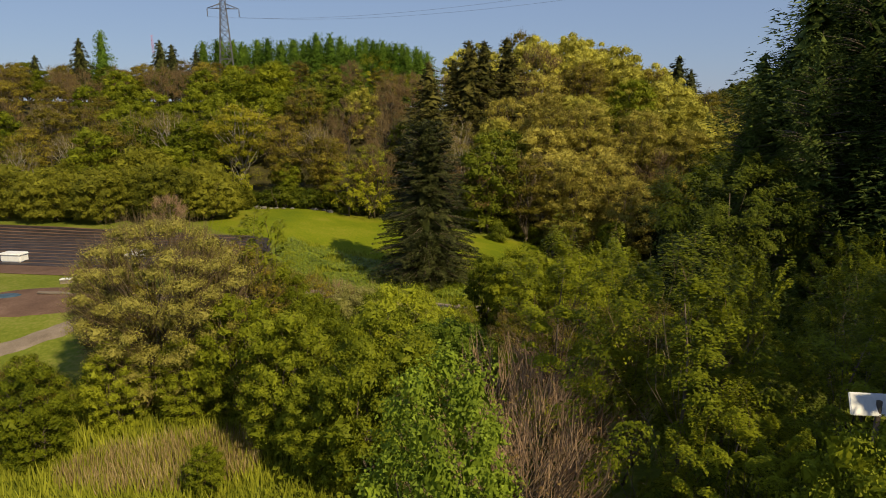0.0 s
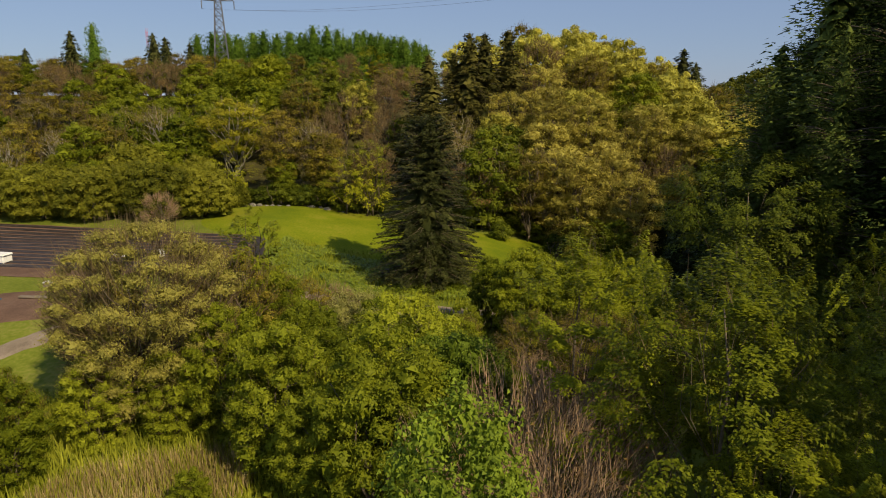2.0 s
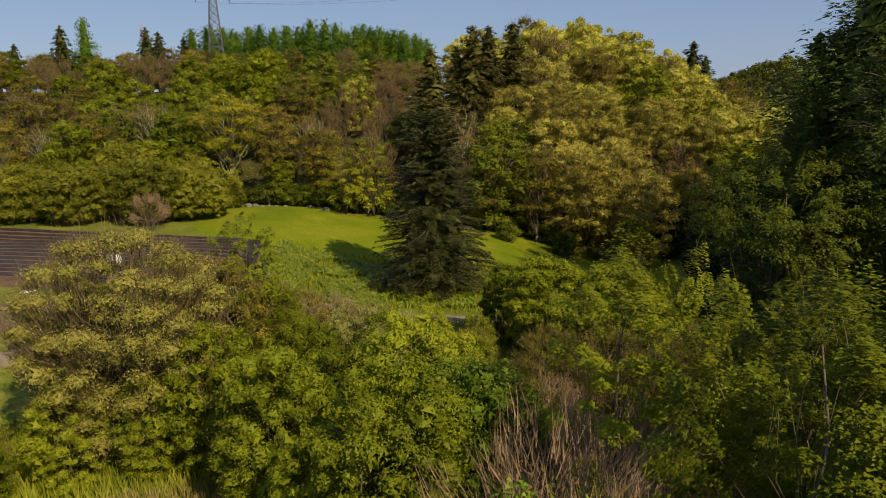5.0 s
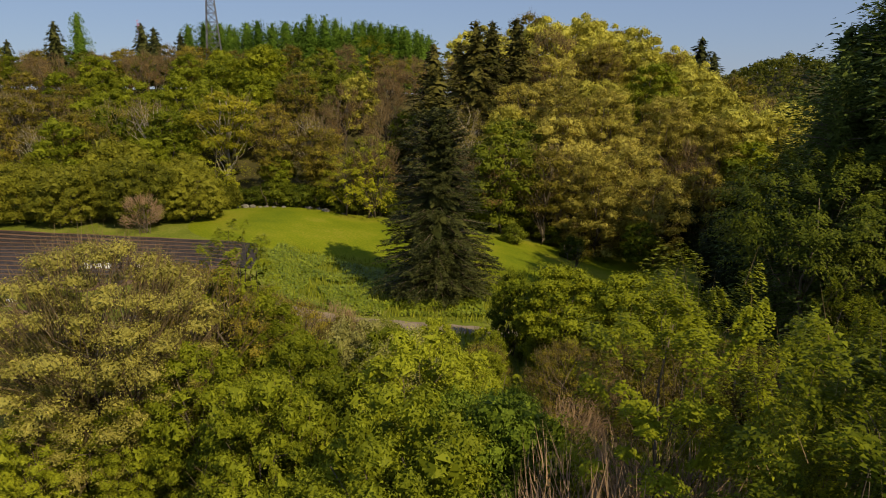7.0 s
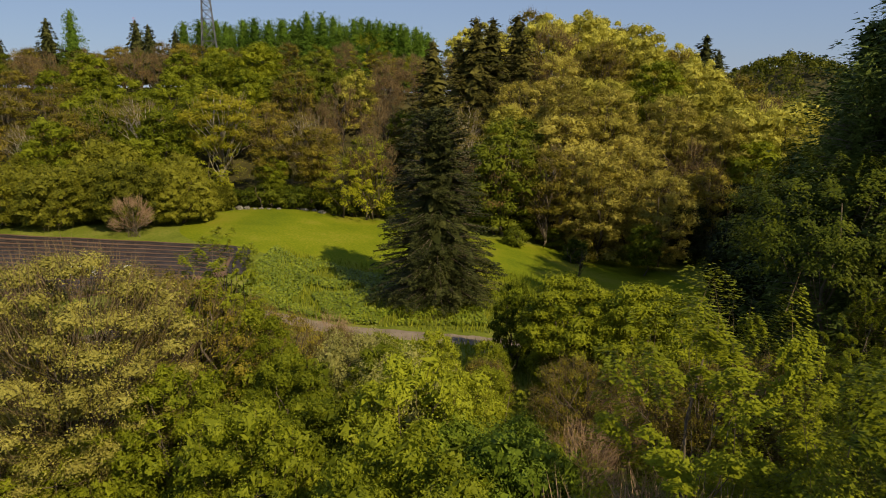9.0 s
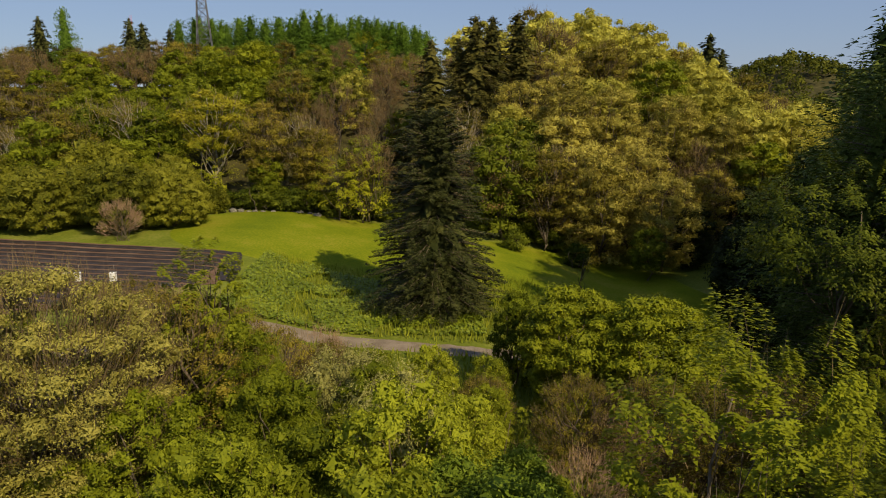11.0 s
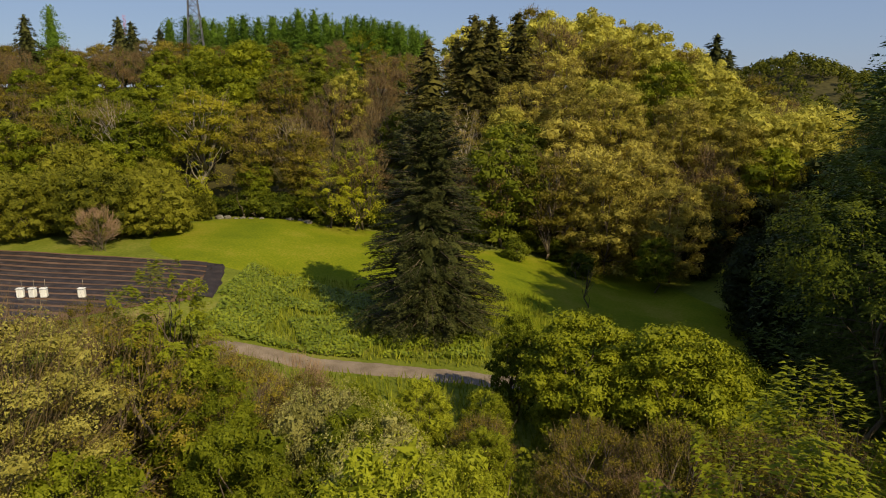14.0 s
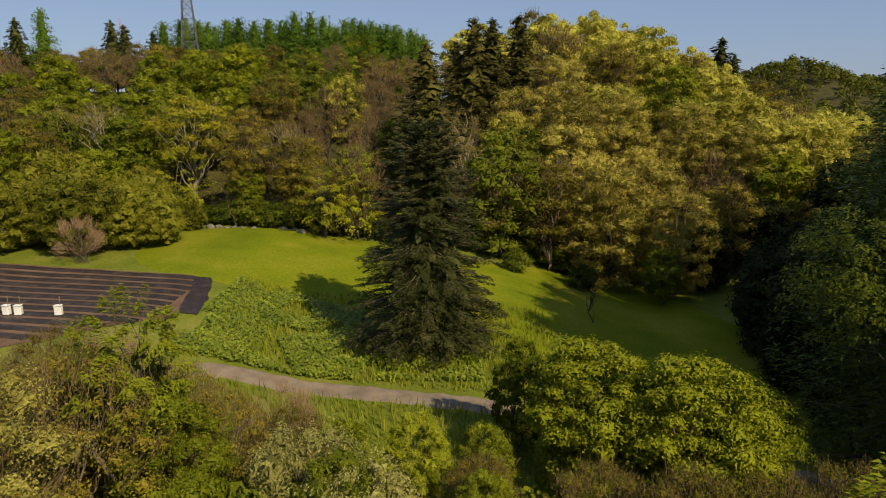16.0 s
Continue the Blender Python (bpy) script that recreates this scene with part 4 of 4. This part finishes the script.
tufts("clearing_grass", 24000, lambda x, y: -24 < x < -2 and 14 < y < 34, 0.7, 0.08, M["blade"], "long green grass in the clearing")
broadleaf("undergrowth", 9000, lambda x, y: -26 < x < 20 and 10 < y < 43 and not (x < -15 and y > 34) and not (x < -6 and y < 31), 0.9, 0.24, M["green"], "low green weeds between the shrubs", "undergrowth")


# ---- field ----
def rows_field():
    """Ridges under dark film, side by side, with bare furrows between."""
    bed = [(-58, 76.3), (-18.4, 69.0), (-16.6, 59.5), (-27, 51.6), (-58, 57.0)]
    v = np.array([(x, y, height(x, y) + 0.06) for x, y in bed])
    n = 36
    pts, q = [], []
    for i in range(n + 1):
        x = -58 + 41.4 * i / n
        yb = 76.3 + (69.0 - 76.3) * min(1, (x + 58) / 39.6) - max(0, x + 18.4) * 5.2
        yf = 57 - 5.4 * (x + 58) / 31 if x < -27 else 51.6 + (x + 27) * 7.9 / 10.4
        for j in range(13):
            yy = yf + (max(yb, yf + 0.2) - yf) * j / 12
            pts.append((x, yy, height(x, yy) + 0.07))
    for i in range(n):
        for j in range(12):
            q.append((i * 13 + j, (i + 1) * 13 + j, (i + 1) * 13 + j + 1, i * 13 + j + 1))
    me = fill(bpy.data.meshes.new("vegetable_field"), np.array(pts), [4] * len(q), [k for f in q for k in f], [M["soil"]])
    tagged(new("vegetable_field", me), "dark tilled field covered with mulch rows", "field", kind="structure")
    for r in range(13):
        off = -0.7 - 1.28 * r
        x1 = -17.9 if off > -10.5 else -17.9 - (-off - 10.5) * 1.3
        k = int((x1 + 58) / 0.8)
        rv, rf = [], []
        for i in range(k + 1):
            x = -58 + (x1 + 58) * i / k
            yc = 76.3 - 0.184 * (x + 58) + off + 0.04 * noise.noise((x * 0.7, r * 3.1, 0))
            for w, z in ((-0.42, 0.06), (-0.3, 0.12), (0, 0.15), (0.3, 0.12), (0.42, 0.06)):
                rv.append((x, yc + w, height(x, yc) + z + 0.02))
        for i in range(k):
            for j in range(4):
                rf.append((i * 5 + j, (i + 1) * 5 + j, (i + 1) * 5 + j + 1, i * 5 + j + 1))
        me = fill(bpy.data.meshes.new("planting_ridge"), np.array(rv), [4] * len(rf), [c for f in rf for c in f], [M["film"]])
        me.polygons.foreach_set("use_smooth", [True] * len(me.polygons))
        tagged(new("planting_ridge", me), "long planting ridge under dark mulch film", "field row", group="mulch rows of the field")


rows_field()


def soft_box(name, sx, sy, sz, mat, bevel=0.04):
    bm = bmesh.new()
    bmesh.ops.create_cube(bm, size=1, matrix=Matrix.Translation((0, 0, sz / 2)) @ Matrix.Diagonal((sx, sy, sz, 1)))
    bmesh.ops.bevel(bm, geom=bm.edges[:], offset=bevel, segments=2, affect="EDGES")
    me = bpy.data.meshes.new(name)
    bm.to_mesh(me)
    bm.free()
    me.materials.append(mat)
    return me


def rock(size, seed):
    bm = bmesh.new()
    bmesh.ops.create_icosphere(bm, subdivisions=2, radius=size)
    for v in bm.verts:
        v.co *= 1 + 0.35 * noise.noise(v.co * (1.6 / size) + Vector((seed, 0, 0)))
        v.co.z *= 0.62
    me = bpy.data.meshes.new("stone")
    bm.to_mesh(me)
    bm.free()
    me.materials.append(M["stone"])
    return me


# pale stones along the back of the lawn
STONES = [rock(0.34, 3.0 * k) for k in range(4)]
for k in range(14):
    x, y = -25 + k * 1.0 + R.uniform(-0.5, 0.5), 87.6 + R.uniform(-0.4, 0.8)
    st = new("stone", STONES[k % 4])
    q = R.uniform(0.6, 1.5)
    st.matrix_basis = pose(x, y, height(x, y) + 0.12 * q, 0, 0, R.uniform(0, 360)) @ Matrix.Scale(q, 4)
    tagged(st, "pale rounded stone at the edge of the lawn", "stone", group="stones along the lawn")

# blue sheet beside the soil plot
sheet = blob_sheet("blue_sheet", -31.2, 46.2, oval(1.3, 0.6, 0.4), 0.14, M["blue"], "crumpled blue plastic sheet on the ground", 5, 24)
tagged(sheet, category="sheet", kind="thing")
# dark film sheet along the field's end
strip("film_sheet", [(-18.0, 68.6), (-16.9, 64), (-16.2, 60)], 1.5, 0.12, M["film"], "sheet of dark mulch film at the end of the field", "film sheet")
# second plot, bare soil
blob_sheet("soil_plot", -27, 45.6, oval(5.2, 3.4, 0.1, 4), 0.06, M["soil"], "small bare brown soil plot")


# ---- pylon, mast and lines ----
def pylon(x, y, top_z):
    ob = new("pylon")
    z0 = height(x, y)
    ob.matrix_basis = pose(x, y, z0, 0, 0, 14)
    H = top_z - z0

    def half(z):
        return 1.75 - 1.25 * min(1, z / (H * 0.72))
    for sx in (-1, 1):
        for sy in (-1, 1):
            t = Tubes(4)
            t.add([(sx * half(z), sy * half(z), z) for z in (-0.3, H * 0.36, H * 0.72, H)], [0.13, 0.11, 0.09, 0.07])
            part("leg", t.mesh("leg", M["steel"]), ob)
    t = Tubes(4)
    z = 0.5
    while z < H - 1.5:
        step = max(1.3, half(z) * 1.7)
        a, b = half(z), half(min(z + step, H))
        for (ax, ay), (bx, by) in (((-1, -1), (1, -1)), ((1, -1), (1, 1)), ((1, 1), (-1, 1)), ((-1, 1), (-1, -1))):
            t.add([(ax * a, ay * a, z), (bx * b, by * b, z + step)], [0.045, 0.045])
            t.add([(bx * a, by * a, z), (ax * b, ay * b, z + step)], [0.045, 0.045])
            t.add([(ax * b, ay * b, z + step), (bx * b, by * b, z + step)], [0.045, 0.045])
        z += step
    tagged(part("lattice", t.mesh("lattice", M["steel"]), ob), kind="stuff")
    ends = []
    for zz, w in ((H - 9.0, 3.1), (H - 5.5, 2.8), (H - 2.0, 2.5)):
        for s in (-1, 1):
            arm = Tubes(4)
            for sy in (-1, 1):
                arm.add([(0.4 * s, 0.45 * sy, zz), (w * s, 0, zz)], [0.07, 0.05])
                arm.add([(0.4 * s, 0.45 * sy, zz + 1.0), (w * s, 0, zz)], [0.06, 0.05])
            for f in (0.35, 0.7):
                arm.add([(0.4 * s + (w - 0.4) * f * s, 0, zz), (0.4 * s + (w - 0.4) * (f - 0.2) * s, 0, zz + 1.0 * (1.15 - f))], [0.04, 0.04])
            a = part("crossarm", arm.mesh("crossarm", M["steel"]), ob)
            ins = Tubes(8)
            ins.add([(w * s, 0, zz - 0.05 - 0.22 * k) for k in range(8)], [0.06 + 0.07 * (k % 2) for k in range(8)])
            part("insulator", ins.mesh("insulator", M["steel"]), a)
            ends.append(ob.matrix_basis @ Vector((w * s, 0, zz - 1.65)))
    tagged(ob, "grey steel lattice pylon carrying power lines on the ridge", "pylon")
    return ends


for e in pylon(-43.9, 141.4, 45.5):
    far_end = Vector((92 + (e.x + 43.9) * 1.2, 40, e.z + 6))
    t = Tubes(4)
    t.add([e.lerp(far_end, k / 40) - Vector((0, 0, 4 * 6.5 * (k / 40) * (1 - k / 40))) for k in range(41)], [0.014] * 41)
    tagged(new("power_line", t.mesh("power_line", M["steel"])), "thin grey power line sagging from the pylon", "power line", group="power lines")

mast = new("radio_mast")
mx, my = -96.8, 230
mast.matrix_basis = pose(mx, my, height(mx, my))
for k in range(4):
    t = Tubes(4)
    for a in range(3):
        c, s_ = math.cos(2.1 * a), math.sin(2.1 * a)
        t.add([(0.36 * c, 0.36 * s_, 6.3 * k - 0.3), (0.36 * c, 0.36 * s_, 6.3 * k + 6.0)], [0.035, 0.035])
        for b in range(5):
            d = 2.1 * (a + 1)
            t.add([(0.36 * c, 0.36 * s_, 6.3 * k + b), (0.36 * math.cos(d), 0.36 * math.sin(d), 6.3 * k + b + 1)], [0.025, 0.025])
    part("mast_section", t.mesh("mast_section", M["red"] if k == 3 else M["steel"]), mast)
tagged(mast, "slim grey lattice radio mast with a red top", "mast")

# ---- small things in the fields ----
for x, y in ((-28.2, 59.2), (-27.4, 59.25), (-26.6, 59.2), (-23.9, 59.0)):
    bag = new("seed_box")
    bag.matrix_basis = pose(x, y, height(x, y) + 0.12, 0, 0, TURN.uniform(-12, 12))
    part("box", soft_box("box", 0.44, 0.36, 0.62, M["white"], 0.05), bag)
    part("lid", soft_box("lid", 0.47, 0.39, 0.05, M["white"], 0.015), bag).location = (0, 0, 0.62)
    t = Tubes(5)
    t.add([(0.1, 0.05, 0.6), (0.12, 0.06, 1.25)], [0.02, 0.015])
    part("stick", t.mesh("stick", M["wood"]), bag)
    tagged(bag, "white plastic box with a stick beside the mulch rows", "box", group="white boxes in the field")
cover = new("covered_stack")
cover.matrix_basis = pose(-37.4, 57.4, height(-37.4, 57.4) + 0.1, 0, 0, -8)
part("stack", soft_box("stack", 2.0, 1.1, 0.65, M["white"], 0.1), cover)
part("tarpaulin", soft_box("tarpaulin", 2.15, 1.2, 0.22, M["white"], 0.09), cover).location = (0, 0, 0.6)
tagged(cover, "low stack under a white tarpaulin in the field", "stack")
crate = new("crate")
crate.matrix_basis = pose(-28.6, 50.0, height(-28.6, 50.0), 0, 0, 10)
part("body", soft_box("body", 0.8, 0.5, 0.35, M["wood"], 0.03), crate)
part("lid", soft_box("lid", 0.86, 0.56, 0.06, M["white"], 0.02), crate).location = (0, 0, 0.35)
tagged(crate, "low wooden crate with a white lid on the verge", "crate")
plank = new("plank", soft_box("plank", 4.2, 0.25, 0.14, M["wood"], 0.03))
plank.matrix_basis = pose(-26.8, 46.6, height(-26.8, 46.6) + 0.06, 0, 0, -4)
tagged(plank, "long weathered board lying on bare soil", "board")

# white board among the trees
board = new("white_board")
board.matrix_basis = pose(11.95, 14.6, height(11.95, 14.6), 0, 0, 14)
t = Tubes(8)
t.add([(0.2, 0.06, -0.3), (0.2, 0.06, 9.0)], [0.09, 0.07])
part("post", t.mesh("post", M["bark"]), board)
panel = part("panel", soft_box("panel", 1.5, 0.06, 0.55, M["white"], 0.02), board)
panel.matrix_basis = pose(0.05, 0, 8.65, -24, 9, 0)
tagged(board, "white painted board on a wooden post among leaves", "board")

# sapling on the shaded lawn
sap = wood("lawn_sapling", 4.2, 0.8, 0.45, "olive", "bark", 260, 0.12, "thin young tree standing on the lawn", 1, clumps=16, trunk_r=0.07, spray=0.5)[0][1]()
sap.matrix_basis = pose(13.3, 70.8, height(13.3, 70.8))


# ---- distant woods ----
def far_wood():
    """The far woods: rounded crowns of large leaf tufts over the land towards the horizon."""
    c = []
    while len(c) < 1300:
        yy = R.uniform(185, 820)
        xx = yy * R.uniform(0.2, 0.8)
        if len(c) > 750:
            xx, yy = R.uniform(230, 540), R.uniform(570, 760)
        if xx > 50:
            c.append((xx, yy, height(xx, yy)))
    c = np.array(c)
    per = 60
    r = (2.6 + 1.8 * rng.random(len(c))) * (1 + c[:, 1] / 1500)
    o = units(per * len(c))
    o[:, 2] = np.abs(o[:, 2])
    p = c.repeat(per, 0) + np.array((0, 0, 2.0)) + o * r.repeat(per)[:, None] * np.array((1, 1, 1.5)) * (0.8 + 0.3 * rng.random((len(o), 1)))
    n = unit(o + 0.5 * units(len(o)))
    ax = unit(np.cross(n, units(len(o))))
    sz = (0.36 * r).repeat(per)[:, None] * (0.6 + 0.8 * rng.random((len(o), 1)))
    tagged(new("far_wood", leaves("far_wood", p, ax * sz, np.cross(n, ax) * sz, n * 0, M["bush"])), "dull green woods covering the far hills", "woods", kind="stuff")


far_wood()
